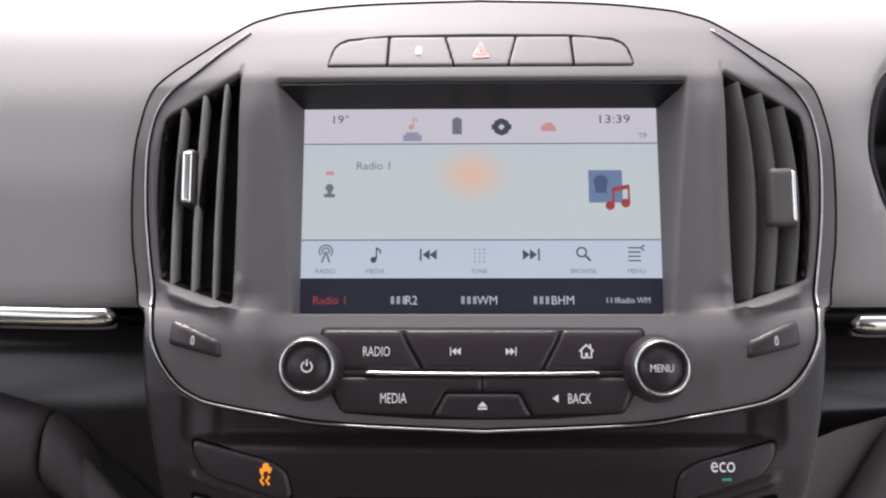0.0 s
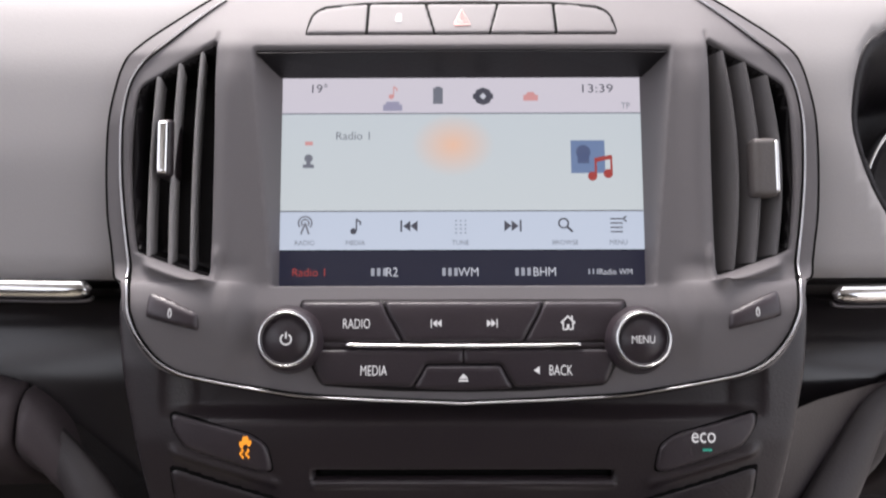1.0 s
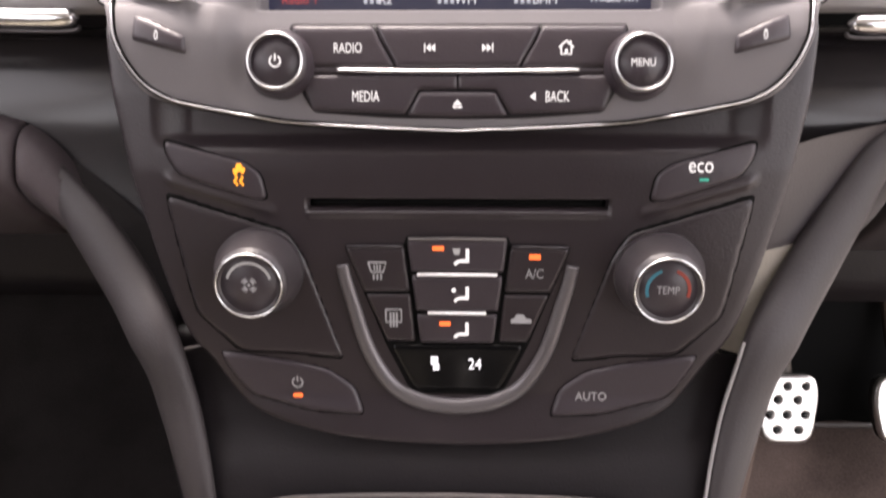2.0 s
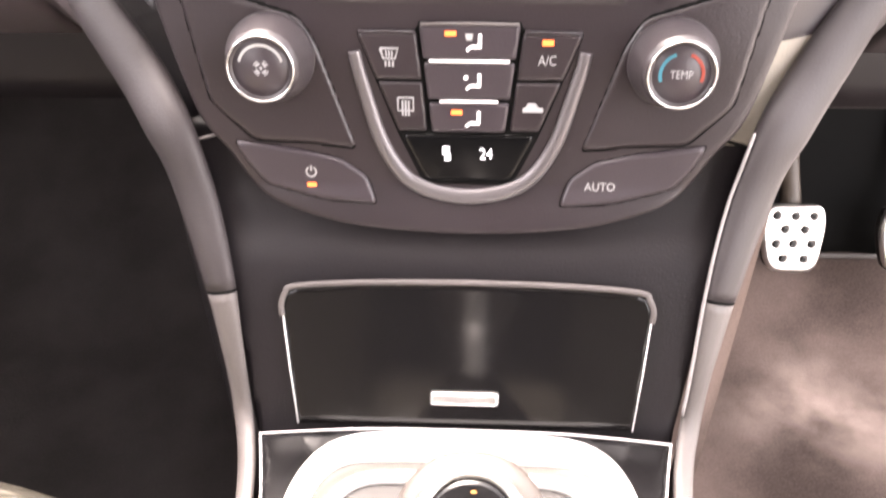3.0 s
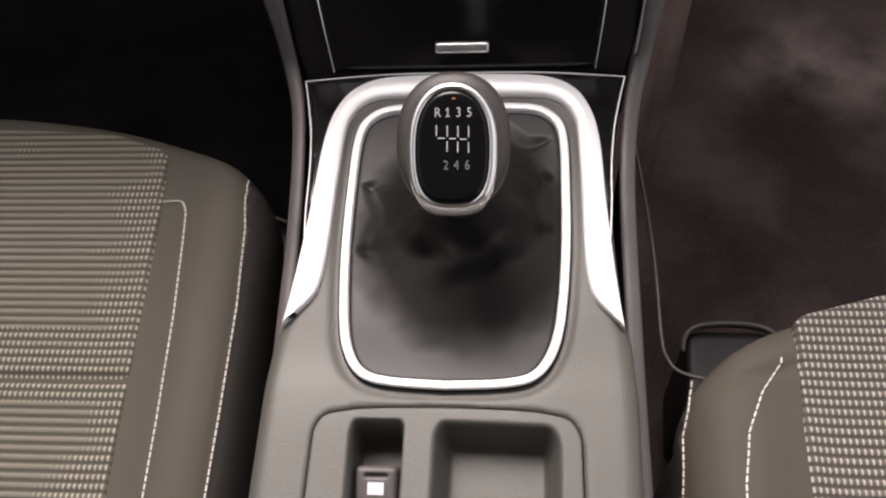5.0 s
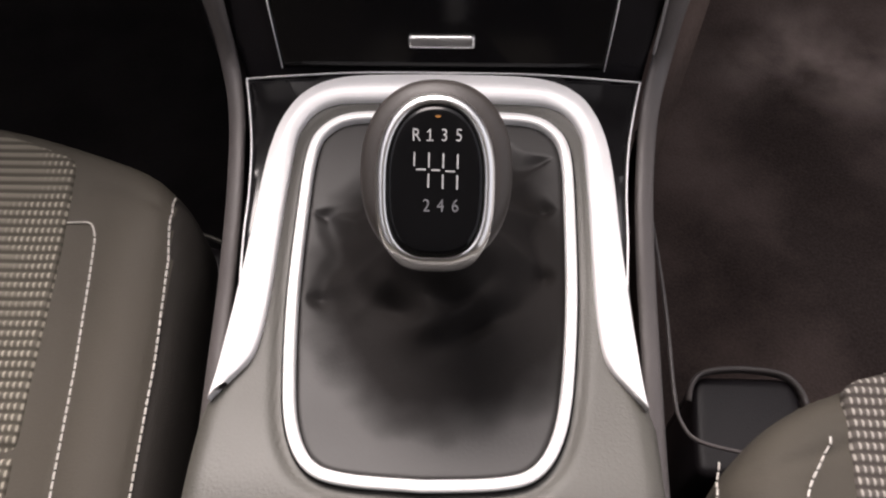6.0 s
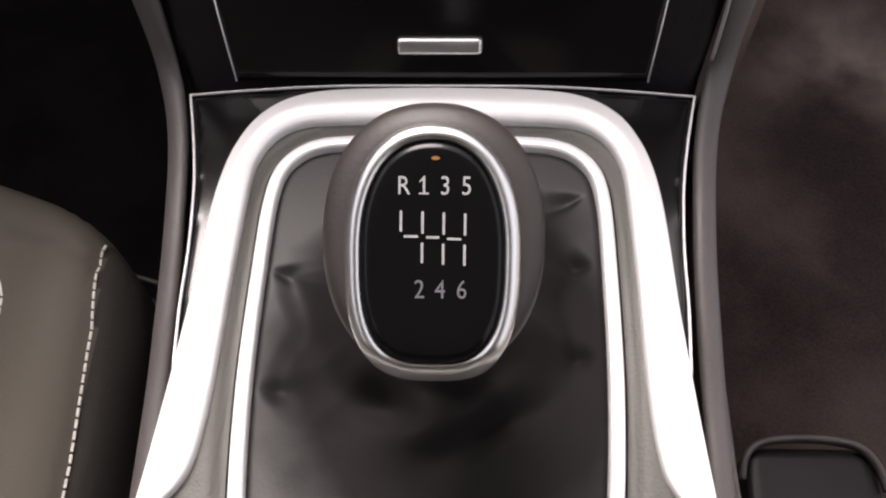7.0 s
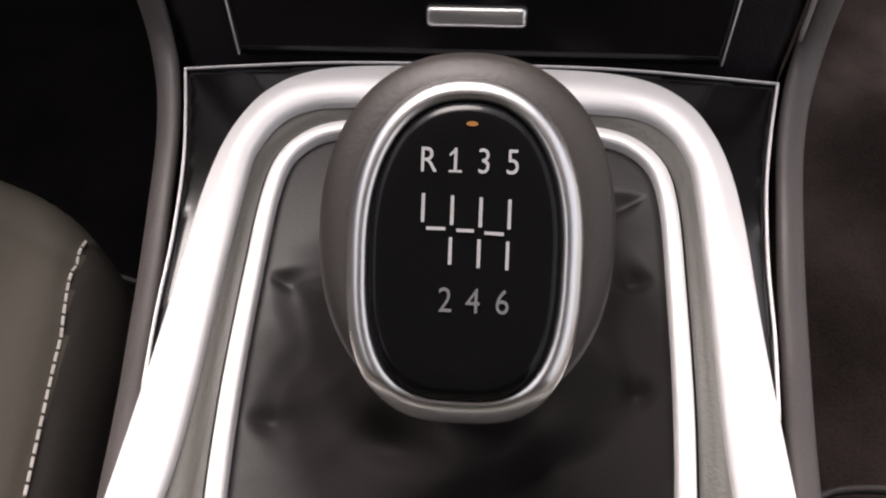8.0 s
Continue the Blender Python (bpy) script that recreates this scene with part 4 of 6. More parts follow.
for i in range(5):
    g = 0.0003
    tl, tr = cuts[i] + lean[i] + g, cuts[i + 1] + lean[i + 1] - g
    hi = lambda x: 0.8029 - 0.5 * max(0, abs(x) - 0.044) ** 1.55 * 1.6
    pts = [(cuts[i] - lean[i] + g, 0.7904), (cuts[i + 1] - lean[i + 1] - g, 0.7904), (tr, hi(tr)), ((tl + tr) / 2, hi((tl + tr) / 2)), (tl, hi(tl))]
    if i == 0:
        pts = [(-0.0735, 0.7904), pts[1], pts[2], pts[3], (-0.0655, hi(0.0655)), (-0.0693, 0.7994), (-0.0716, 0.7972)]
    if i == 4:
        pts = [pts[0], (0.0735, 0.7904), (0.0716, 0.7972), (0.0693, 0.7994), (0.0655, hi(0.0655)), pts[3], pts[4]]
    sw = relief("switch", rounded(pts, 0.0008), stack, FASCIA, pod, h=0.0043, edge=0.00015, res=0.0012, thick=0.003)
    if i == 1:
        marks("lock_mark", [box2(-0.8, -1.2, 0.8, 0.2), *stroke(arc(0, 0.2, 0.6, 0, 180), 0.3)], stack, (-0.0300, 0.7968), LITD, sw, 0.0047, 0.0017)
    if i == 2:
        marks("hazard_mark", [*stroke([(-1.2, -1), (1.2, -1), (0, 1), (-1.2, -1)], 0.4), *stroke([(-0.5, -0.6), (0.5, -0.6), (0, 0.3), (-0.5, -0.6)], 0.3)], stack, (0.0003, 0.7968), HAZ, sw, 0.0047, 0.0030, "red hazard triangle")

# button rows
relief("button_bed", rounded([(-0.0735, 0.6784), (0.0735, 0.6784), (0.072, 0.6600), (0.063, 0.6455), (0.03, 0.6432), (0, 0.6428), (-0.03, 0.6432), (-0.063, 0.6455), (-0.072, 0.6600)], 0.002), stack, BLACK, pod, h=0.0045, edge=0.0003, res=0.0015, thick=0.003, label="dark gap round the buttons")
BUTTONS = [
    ([(-0.0728, 0.6777), (-0.0368, 0.6777), (-0.0274, 0.6630), (-0.066, 0.6630)], "RADIO", (-0.0476, 0.6702)),
    ([(-0.0356, 0.6777), (0.0356, 0.6777), (0.0262, 0.6630), (-0.0262, 0.6630)], "", (0, 0)),
    ([(0.0728, 0.6777), (0.0368, 0.6777), (0.0274, 0.6630), (0.066, 0.6630)], "", (0, 0)),
    ([(-0.0690, 0.6600), (-0.0001, 0.6600), (-0.0001, 0.6546), (-0.0168, 0.6545), (-0.0230, 0.6450), (-0.0632, 0.6463)], "MEDIA", (-0.0399, 0.6519)),
    ([(0.0690, 0.6600), (0.0001, 0.6600), (0.0001, 0.6546), (0.0168, 0.6545), (0.0230, 0.6450), (0.0632, 0.6463)], "BACK", (0.0430, 0.6519)),
    ([(-0.0165, 0.6535), (0.0165, 0.6535), (0.0218, 0.6445), (0, 0.6436), (-0.0218, 0.6445)], "", (0, 0)),
]
for i, (pts, text, at) in enumerate(BUTTONS):
    bt = relief("button", rounded(pts, 0.0012), stack, BUTTON, pod, h=0.0058, edge=0.0008, res=0.0013, thick=0.003)
    if text:
        words("legend", text, 0.0038, stack, at, LIT, bt, 0.0061, 0.74)
    if text == "BACK":
        marks("arrow", [np.array([(0.8, -0.8), (0.8, 0.8), (-0.6, 0)])], stack, (0.0322, 0.6519), LIT, bt, 0.0061, 0.0019)
    if i == 1:
        marks("legend", skip(-1), stack, (-0.0121, 0.6702), LIT, bt, 0.0061, 0.0020)
        marks("legend", skip(1), stack, (0.0129, 0.6702), LIT, bt, 0.0061, 0.0020)
    if i == 2:
        marks("legend", [*stroke([(-1.3, 0), (0, 1.1), (1.3, 0)], 0.35), *stroke([(-0.9, 0.1), (-0.9, -1.0), (-0.2, -1.0)], 0.3), *stroke([(0.9, 0.1), (0.9, -1.0), (0.3, -1.0)], 0.3), box2(-0.25, -1.0, 0.25, -0.2), box2(0.6, 0.6, 0.9, 1.2)], stack, (0.0466, 0.6702), LIT, bt, 0.0061, 0.0024)
    if i == 5:
        marks("legend", [np.array([(-1.1, -0.1), (1.1, -0.1), (0, 1.0)]), box2(-1.1, -0.75, 1.1, -0.35)], stack, (0, 0.6488), LIT, bt, 0.0061, 0.0019)
P, N = on(stack, curve([(-0.0526, 0.6618), (-0.03, 0.6614), (0, 0.6612), (0.03, 0.6614), (0.0526, 0.6618)], 6), 0.0055)
relief("bar_bed", rounded([(-0.0680, 0.6603), (0.0680, 0.6603), (0.0680, 0.6629), (-0.0680, 0.6629)], 0.0008), stack, BUTTON, pod, h=0.0052, edge=0.0005, res=0.0012, thick=0.002, label="dark strip under the chrome bar")
sweep("chrome_bar", P, CHROME, pod, w=0.0019, h=0.0016, up=N, label="slim chrome bar between the button rows")


def knob(parent, x, z, base, r, tall, surf=stack, label="", cap=BUTTON, rim=0.88):
    c, n = at3(surf, x, z, 0.001)
    kb = lathe("knob", [(base, -0.003), (base, 0.004), (base * 0.97, 0.0055), (r + 0.0016, tall * 0.75), (r + 0.001, tall - 0.0015), (r * 0.9, tall), (r * 0.88, tall - 0.0008), (0.0005, tall - 0.001)], c, n, cap, parent, 56, label)
    lathe("ring", [(r * rim, tall - 0.001), (r * (rim + 0.005), tall + 0.0006), (r * (rim + 0.045), tall + 0.0012), (r * 1.0, tall + 0.0004), (r * 1.03, tall - 0.002), (r * 0.98, tall - 0.003)], c, n, CHROME, kb, 56, "bright chrome ring", loop=True)
    lathe("face", [(r * rim + 0.0002, tall - 0.0016), (r * rim, tall - 0.0008), (0.0005, tall - 0.0009)], c, n, BUTTON, kb, 40, "dark knob face")
    u = Vector((1, 0, 0))
    v = n.cross(u)
    face = plane(c + n * tall, u, v)
    return kb, face


power = [*stroke(arc(0, 0, 1.0, 120, 420, 20), 0.3), box2(-0.15, 0.1, 0.15, 1.35)]
kb, face = knob(pod, -0.0772, 0.6640, 0.0152, 0.0121, 0.015, label="round black volume knob with chrome ring", rim=0.905)
marks("legend", power, face, (0, 0), LIT, kb, -0.0006, 0.0023)
kb, face = knob(pod, 0.0778, 0.6636, 0.0152, 0.0121, 0.015, label="round black menu knob with chrome ring", rim=0.905)
words("legend", "MENU", 0.0033, face, (0, 0), LIT, kb, -0.0006, 0.8)

# ---- air vents ----
for s in (-1, 1):
    vent = thing("air_vent", "upright black air vent with three blades and chrome-faced tab" if s < 0 else "upright air vent with three broad shaded blades and chrome-edged tab", "air vent", "centre air vents")
    relief("duct", shrink(VENTS[s], 0.0004), stack, BLACK, vent, h=0.0016, edge=0.0003, res=0.0012, thick=0.001, shape=lambda a, b, d: -0.022 * step(d, 0.0, 0.003))
    for i in range(3):
        x0 = 0.1234 + 0.0102 * i
        zt = float(np.interp(x0, (0.1153, 0.130, 0.1445, 0.1505), (0.788, 0.7815, 0.7735, 0.7695)))
        zb = float(np.interp(x0, (0.1145, 0.1492), (0.688, 0.698)))
        V, F = [], []
        k = 14
        for j in range(k + 1):
            t = j / k
            z = zb + (zt - zb) * t
            bow = (0.0045 * math.sin(math.pi * t) - 0.0015 * t) if s > 0 else (0.001 * math.sin(math.pi * t) - 0.0024 * t + 0.0008)
            for dx, hh in ((-0.0006, -0.010), (-0.0008, 0.0022), (0.0, 0.0032), (0.0008, 0.0022), (0.0006, -0.010)):
                P, N = stack(np.array([x0 + bow + dx + ((-0.009 if s > 0 else 0.0015) if hh < 0 else 0)]), np.array([z]))
                V.append((P[0] + N[0] * hh) * (s, 1, 1))
        for j in range(k):
            for q in range(4):
                a = j * 5 + q
                F.append([a, a + 1, a + 6, a + 5][::s])
        # left blades pale, right blades dark: light and shade put into their colour
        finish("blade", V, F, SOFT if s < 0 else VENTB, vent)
        if i == 1:
            xt, half, e, k = (0.1372, 0.0036, 0.1376, 0.0024) if s < 0 else (0.1392, 0.0058, 0.1440, 0.0010)
            zm = 0.7425 if s < 0 else 0.7335
            block = lambda c, w, hh, r: rounded([(s * (c - w), zm - hh), (s * (c + w), zm - hh), (s * (c + w), zm + hh), (s * (c - w), zm + hh)][::s], r)
            tab = relief("tab", block(xt, half, 0.0125, 0.0022), stack, PANEL if s < 0 else RAILM, vent, h=0.0070, edge=0.0025, res=0.0011, thick=0.012, label="sliding tab")
            relief("tab_face", block(e, k, 0.0112, 0.0009), stack, CHROME, tab, h=0.0077, edge=0.0012, res=0.0006, thick=0.002, label="chrome face")
    wheel = relief("thumbwheel", rounded([(s * 0.1165, 0.6672), (s * 0.1405, 0.6722), (s * 0.1395, 0.6792), (s * 0.1163, 0.6738)][::s], 0.0012), stack, BUTTON, vent, h=0.0102, edge=0.002, res=0.0010, thick=0.004, shape=lambda a, b, d: 0.0025 * np.sqrt(np.maximum(0, 1 - ((np.abs(a) - 0.1282) / 0.0135) ** 2)))
    marks("notch_mark", stroke(arc(0, 0, 1, 0, 360, 14) * (0.55, 1), 0.35), stack, (s * 0.1284, 0.6734), LIT, wheel, 0.0131, 0.0012)

# ---- climate panel ----
cp = thing("climate_panel", "charcoal climate control panel with two knobs and small display", "control panel")
BODY = mirror(curve([(0, 0.4938), (0.035, 0.4952), (0.068, 0.4992), (0.100, 0.5100), (0.1165, 0.5310), (0.130, 0.5500), (0.1430, 0.597), (0.1505, 0.632), (0.1540, 0.650), (0.1562, 0.668), (0.1575, 0.684), (0.1570, 0.688), (0.150, 0.689), (0.10, 0.689), (0, 0.689)], 5))


def panel_shape(a, b, d):
    x = np.abs(a)
    out = np.zeros_like(b)
    out -= 0.007 * step(b, 0.628, 0.637) * (1 - step(x, 0.120, 0.138)) + 0.012 * step(b, 0.655, 0.665) * (1 - step(x, 0.135, 0.145))
    out += 0.002 * np.exp(-((b - (0.6035 + 0.30 * (x - 0.085))) / 0.0022) ** 2) * step(x, 0.080, 0.088) * (1 - step(x, 0.128, 0.134))
    slot = np.minimum(0.068 - x, 0.0022 - np.abs(b - 0.6062))
    out -= 0.006 * step(slot, -0.0004, 0.0009)
    out += 0.0016 * np.exp(-((b - 0.6022) / 0.0013) ** 2) * (x < 0.068)
    return out


relief("panel_body", BODY, stack, PANEL, cp, h=0.001, edge=0.005, res=0.0011, thick=0.03, shape=panel_shape)
relief("disc_slot", box2(-0.067, 0.6045, 0.067, 0.6078), stack, GAP, cp, h=-0.0035, edge=0.0002, res=0.003, thick=0.001, label="black disc slot")
SIDE = [(0.1312, 0.6335), (0.0950, 0.6246), (0.0880, 0.6200), (0.0858, 0.6090), (0.0905, 0.6078), (0.1245, 0.6188), (0.1302, 0.6265)]
KNOBP = [(0.1325, 0.6100), (0.0775, 0.5932), (0.0700, 0.5810), (0.0565, 0.5410), (0.0530, 0.5325), (0.0760, 0.5352), (0.1030, 0.5362), (0.1225, 0.5545)]
LOWB = [(0.1130, 0.5362), (0.0800, 0.5318), (0.0610, 0.5275), (0.0490, 0.5190), (0.0442, 0.5062), (0.0700, 0.5078), (0.0985, 0.5142), (0.1075, 0.5255)]
for s in (-1, 1):
    f = lambda pts, r: rounded([(s * x, z) for x, z in pts][::s], r)
    big = lambda pts, k: [(x + (x - np.mean([p[0] for p in pts])) * k, z + (z - np.mean([p[1] for p in pts])) * k * 2) for x, z in pts]
    relief("button_bed", f(big(SIDE, 0.04), 0.003), stack, GAP, cp, h=0.0013, edge=0.0003, res=0.0015, thick=0.002)
    bt = relief("button", f(SIDE, 0.003), stack, BUTTON, cp, h=0.0028, edge=0.0012, res=0.0013, thick=0.003, label="angled side button")
    if s < 0:
        squiggle = lambda x: [(x + 0.28 * math.sin(k * 1.5), -0.35 - k * 0.26) for k in range(7)]
        marks("warning_lamp", [np.array([(-0.9, 0.15), (1.1, 0.45), (1.1, 0.95), (-0.9, 0.75)]), np.array([(-0.5, 0.75), (0.75, 0.95), (0.45, 1.6), (-0.3, 1.5)]), disc(-0.5, 0.05, 0.3, 8), disc(0.7, 0.3, 0.3, 8), *stroke(squiggle(-0.55), 0.32), *stroke(squiggle(0.4), 0.32)], stack, (-0.0976, 0.6200), AMBER, bt, 0.0032, 0.0027, "lit amber skid symbol")
    else:
        words("legend", "eco", 0.0062, stack, (0.1068, 0.6243), LIT, bt, 0.0032, 0.85)
        marks("green_lamp", [box2(-1.5, -0.4, 1.5, 0.4)], stack, (0.1085, 0.6182), GREEN, bt, 0.0032, 0.0014, "small green lamp")
    relief("knob_bed", f(big(KNOBP, 0.025), 0.004), stack, GAP, cp, h=0.0012, edge=0.0003, res=0.002, thick=0.002)
    relief("knob_panel", f(KNOBP, 0.004), stack, PANEL, cp, h=0.0020, edge=0.0010, res=0.0018, thick=0.002, label="charcoal plate round the knob")
    relief("button_bed", f(big(LOWB, 0.03), 0.003), stack, GAP, cp, h=0.0012, edge=0.0003, res=0.0015, thick=0.002)
    bt = relief("button", f(LOWB, 0.003), stack, BUTTON, cp, h=0.0030, edge=0.0014, res=0.0014, thick=0.003, label="leaf-shaped lower button")
    if s < 0:
        marks("legend", power, stack, (-0.0761, 0.5215), PRINT, bt, 0.0034, 0.0024)
        marks("red_lamp", [box2(-1.3, -0.6, 1.3, 0.6)], stack, (-0.0761, 0.5146), REDLED, bt, 0.0034, 0.0017, "small red lamp")
    else:
        words("legend", "AUTO", 0.0046, stack, (0.0636, 0.5158), PRINT, bt, 0.0034, 0.8)
kb, face = knob(cp, -0.0912, 0.5758, 0.0205, 0.0151, 0.022, label="round fan speed knob with chrome ring", cap=SKIRT, rim=0.93)
marks("scale_mark", stroke(arc(0, 0, 1.0, 15, 165, 20), 0.12), face, (0, 0.0004), PRINT, kb, -0.0006, 0.0098)
marks("fan_mark", [disc(0, 0, 0.28, 8), *[arc(0.62 * math.cos(a), 0.62 * math.sin(a), 0.5, math.degrees(a) - 100, math.degrees(a) + 80, 8) for a in (0.8, 2.37, 3.94, 5.51)], *stroke(arc(0, 0, 1.3, 20, 70, 5), 0.2), *stroke(arc(0, 0, 1.3, 110, 160, 5), 0.2), *stroke(arc(0, 0, 1.3, 200, 250, 5), 0.2), *stroke(arc(0, 0, 1.3, 290, 340, 5), 0.2)], face, (0, 0), PRINTM, kb, -0.0006, 0.0026)
kb, face = knob(cp, 0.0918, 0.5750, 0.0205, 0.0151, 0.022, label="round temperature knob with chrome ring", cap=SKIRT, rim=0.93)
words("legend", "TEMP", 0.0036, face, (0, 0), PRINTM, kb, -0.0006, 0.8)
marks("cold_arc", stroke(arc(0, 0, 1.0, 110, 200, 14), 0.16), face, (0, 0), BLUEP, kb, -0.0006, 0.0092)
marks("warm_arc", stroke(arc(0, 0, 1.0, -20, 70, 14), 0.16), face, (0, 0), REDP, kb, -0.0006, 0.0092)
# the bright U round the middle controls
U_OUT = curve([(0.0540, 0.5755), (0.0528, 0.569), (0.0505, 0.560), (0.0430, 0.5345), (0.0325, 0.5172), (0.0195, 0.5095), (0, 0.5068)], 6)
ul = [(x, z) for x, z in U_OUT]
mid = [(x - 0.0012, z + 0.0030) for x, z in ul[:-1]] + [(0, ul[-1][1] + 0.0036)]
loop = mid + [(-x, z) for x, z in mid[::-1][1:]]
P, N = on(stack, loop, 0.0015)
w = np.interp(np.abs([q[0] for q in loop]), (0, 0.03, 0.045, 0.054), (1.0, 0.98, 0.90, 0.75))
sweep("surround", P, SATING, cp, w=0.0078, h=0.0028, up=N, taper=w, sides=12, label="satin grey U-shaped surround")
relief("middle_bed", rounded([(-0.0522, 0.5880), (-0.0235, 0.5885), (-0.0235, 0.5920), (0.0235, 0.5920), (0.0235, 0.5885), (0.0522, 0.5880), (0.0335, 0.5400), (0.0215, 0.5155), (-0.0215, 0.5155), (-0.0335, 0.5400)], 0.003), stack, GAP, cp, h=0.0014, edge=0.0003, res=0.0015, thick=0.002)
MID = []
for s in (-1, 1):
    MID += [("button", [(s * 0.0512, 0.5870), (s * 0.0242, 0.5873), (s * 0.0218, 0.5660), (s * 0.0430, 0.5660)]), ("button", [(s * 0.0424, 0.5650), (s * 0.0217, 0.5650), (s * 0.0195, 0.5420), (s * 0.0330, 0.5420)])]
cols = lambda z: 0.0172 + (z - 0.542) * 0.115
for z0, z1 in ((0.5758, 0.5908), (0.5572, 0.5740), (0.5418, 0.5554)):
    MID.append(("button", [(-cols(z0), z0), (cols(z0), z0), (cols(z1), z1), (-cols(z1), z1)]))
mids = []
for i, (nm, pts) in enumerate(MID):
    mids.append(relief(nm, rounded(pts, 0.0012), stack, BUTTON if i > 3 else PANEL, cp, h=0.0028 + (0.001 if i > 3 else 0), edge=0.0009, res=0.0012, thick=0.003))
for z, hw in ((0.5749, 0.0183), (0.5563, 0.0135)):
    P, N = on(stack, [(-hw, z), (0, z), (hw, z)], 0.0036)
    sweep("bar", P, SATIN, cp, w=0.0016, h=0.0010, up=N, label="white bar between the air buttons")
P, N = on(stack, [(-0.0222, 0.5911), (0, 0.5913), (0.0222, 0.5911)], 0.0032)
sweep("lip", P, RAILM, cp, w=0.0016, h=0.001, up=N, label="pale upper edge of the middle buttons")
for s in (-1, 1):
    P, N = on(stack, [(s * 0.0505, 0.5873), (s * 0.0250, 0.5876)], 0.0022)
    sweep("lip", P, PANEL, cp, w=0.0016, h=0.001, up=N)
person = [disc(0.3, 0.9, 0.35, 8), np.array([(0.0, 0.4), (0.7, 0.5), (0.9, -0.7), (0.2, -0.8)]), *stroke([(0.6, -0.6), (-0.5, -0.7), (-0.9, -1.2)], 0.4)]
seat_mark = [np.array([(0.5, 1.1), (0.95, 1.1), (0.95, -0.5), (0.5, -0.5)]), np.array([(-0.4, -0.3), (0.95, -0.3), (0.95, -0.75), (-0.4, -0.75)]), *stroke([(-0.4, -0.5), (-1.0, -1.0)], 0.4)]
for i, z in ((4, 0.5832), (5, 0.5657), (6, 0.5482)):
    marks("legend", seat_mark, stack, (0.0022, z), LIT, mids[i], 0.0042, 0.0034)
marks("screen_mark", [np.array([(-1.2, 0.9), (0.2, 0.9), (0.0, -0.2), (-0.9, -0.2)])], stack, (0.0010, 0.5848), PRINT, mids[4], 0.0042, 0.0026)
marks("vent_mark", [disc(-0.6, 0.4, 0.5, 8)], stack, (-0.0002, 0.5668), LIT, mids[5], 0.0042, 0.0022)
for i, x, z in ((4, -0.0086, 0.5872), (6, -0.0056, 0.5514)):
    marks("red_lamp", [box2(-1.5, -0.6, 1.5, 0.6)], stack, (x, z), REDLED, mids[i], 0.0043, 0.0017, "small red lamp")
marks("red_lamp", [box2(-1.5, -0.7, 1.5, 0.7)], stack, (0.0353, 0.5832), REDLED, mids[2], 0.0033, 0.0017, "small red lamp")
words("legend", "A/C", 0.0044, stack, (0.0354, 0.5755), PRINTM, mids[2], 0.0033, 0.8)
demist = [*stroke([(-1.2, 1.2), (1.2, 1.2), (0.8, -0.1), (-0.8, -0.1), (-1.2, 1.2)], 0.25), *[q for x in (-0.4, 0, 0.4) for q in stroke([(x, 0.9), (x * 0.9, 0.1)], 0.2)], *[q for x in (-0.5, 0, 0.5) for q in stroke([(x, -0.4), (x, -1.2)], 0.25)]]
rear = [*stroke([(-1.0, 1.2), (1.0, 1.2), (1.0, -0.5), (-1.0, -0.5), (-1.0, 1.2)], 0.25), *[q for x in (-0.4, 0, 0.4) for q in stroke([(x, 0.8), (x, -1.2)], 0.25)]]
marks("legend", demist, stack, (-0.0366, 0.5762), PRINTM, mids[0], 0.0033, 0.0034)
marks("legend", rear, stack, (-0.0295, 0.5535), PRINTM, mids[1], 0.0033, 0.0036)
marks("legend", [np.array([(-1.4, -0.6), (1.4, -0.6), (1.4, 0.0), (0.7, 0.1), (0.3, 0.7), (-0.7, 0.7), (-1.0, 0.1), (-1.4, 0.0)])], stack, (0.0298, 0.5535), PRINTM, mids[3], 0.0033, 0.0034)
dp = relief("display", rounded([(-0.0320, 0.5405), (0.0320, 0.5405), (0.0205, 0.5172), (-0.0205, 0.5172)], 0.004), stack, GLOSS, cp, h=0.0020, edge=0.0008, res=0.0014, thick=0.002, label="black climate display")
words("digits", "24", 0.0053, stack, (0.0085, 0.5312), DIGIT, dp, 0.0024, 0.85)
marks("fan_digit", [box2(-0.7, -0.2, 0.6, 1.3), box2(-0.3, -1.3, 0.8, -0.1)], stack, (-0.0105, 0.5312), DIGIT, dp, 0.0024, 0.0026)

# ---- console front and storage lid ----
front = thing("console_front", "gloss black console face below the climate panel", "console", kind="structure")
relief("face", mirror([(0, 0.375), (0.105, 0.375), (0.108, 0.402), (0.1150, 0.440), (0.1205, 0.477), (0.1310, 0.511), (0.1415, 0.541), (0, 0.541)]), stack, BLACK, front, h=-0.003, edge=0.001, res=0.004, thick=0.03, shape=lambda a, b, d: -0.006 * step(b, 0.480, 0.500))
lid = thing("storage_lid", "gloss black storage lid with chrome push bar", "lid")
LID = [(0.0865, 0.4035), (0.0915, 0.4480), (0.0930, 0.4605), (0.0905, 0.4665), (0.0855, 0.4693), (0.050, 0.4715), (0, 0.4722)]
outl = [(x, z) for x, z in LID]
relief("lid_panel", mirror([(0, 0.4035), *outl]), stack, LIDM, lid, h=0.0005, edge=0.0015, res=0.002, thick=0.004)
tp = curve([(0.0925, 0.4560), (0.0930, 0.4610), (0.0908, 0.4665), (0.0855, 0.4700), (0.050, 0.4722), (0, 0.4729)], 6)
tp = [tuple(q) for q in tp]
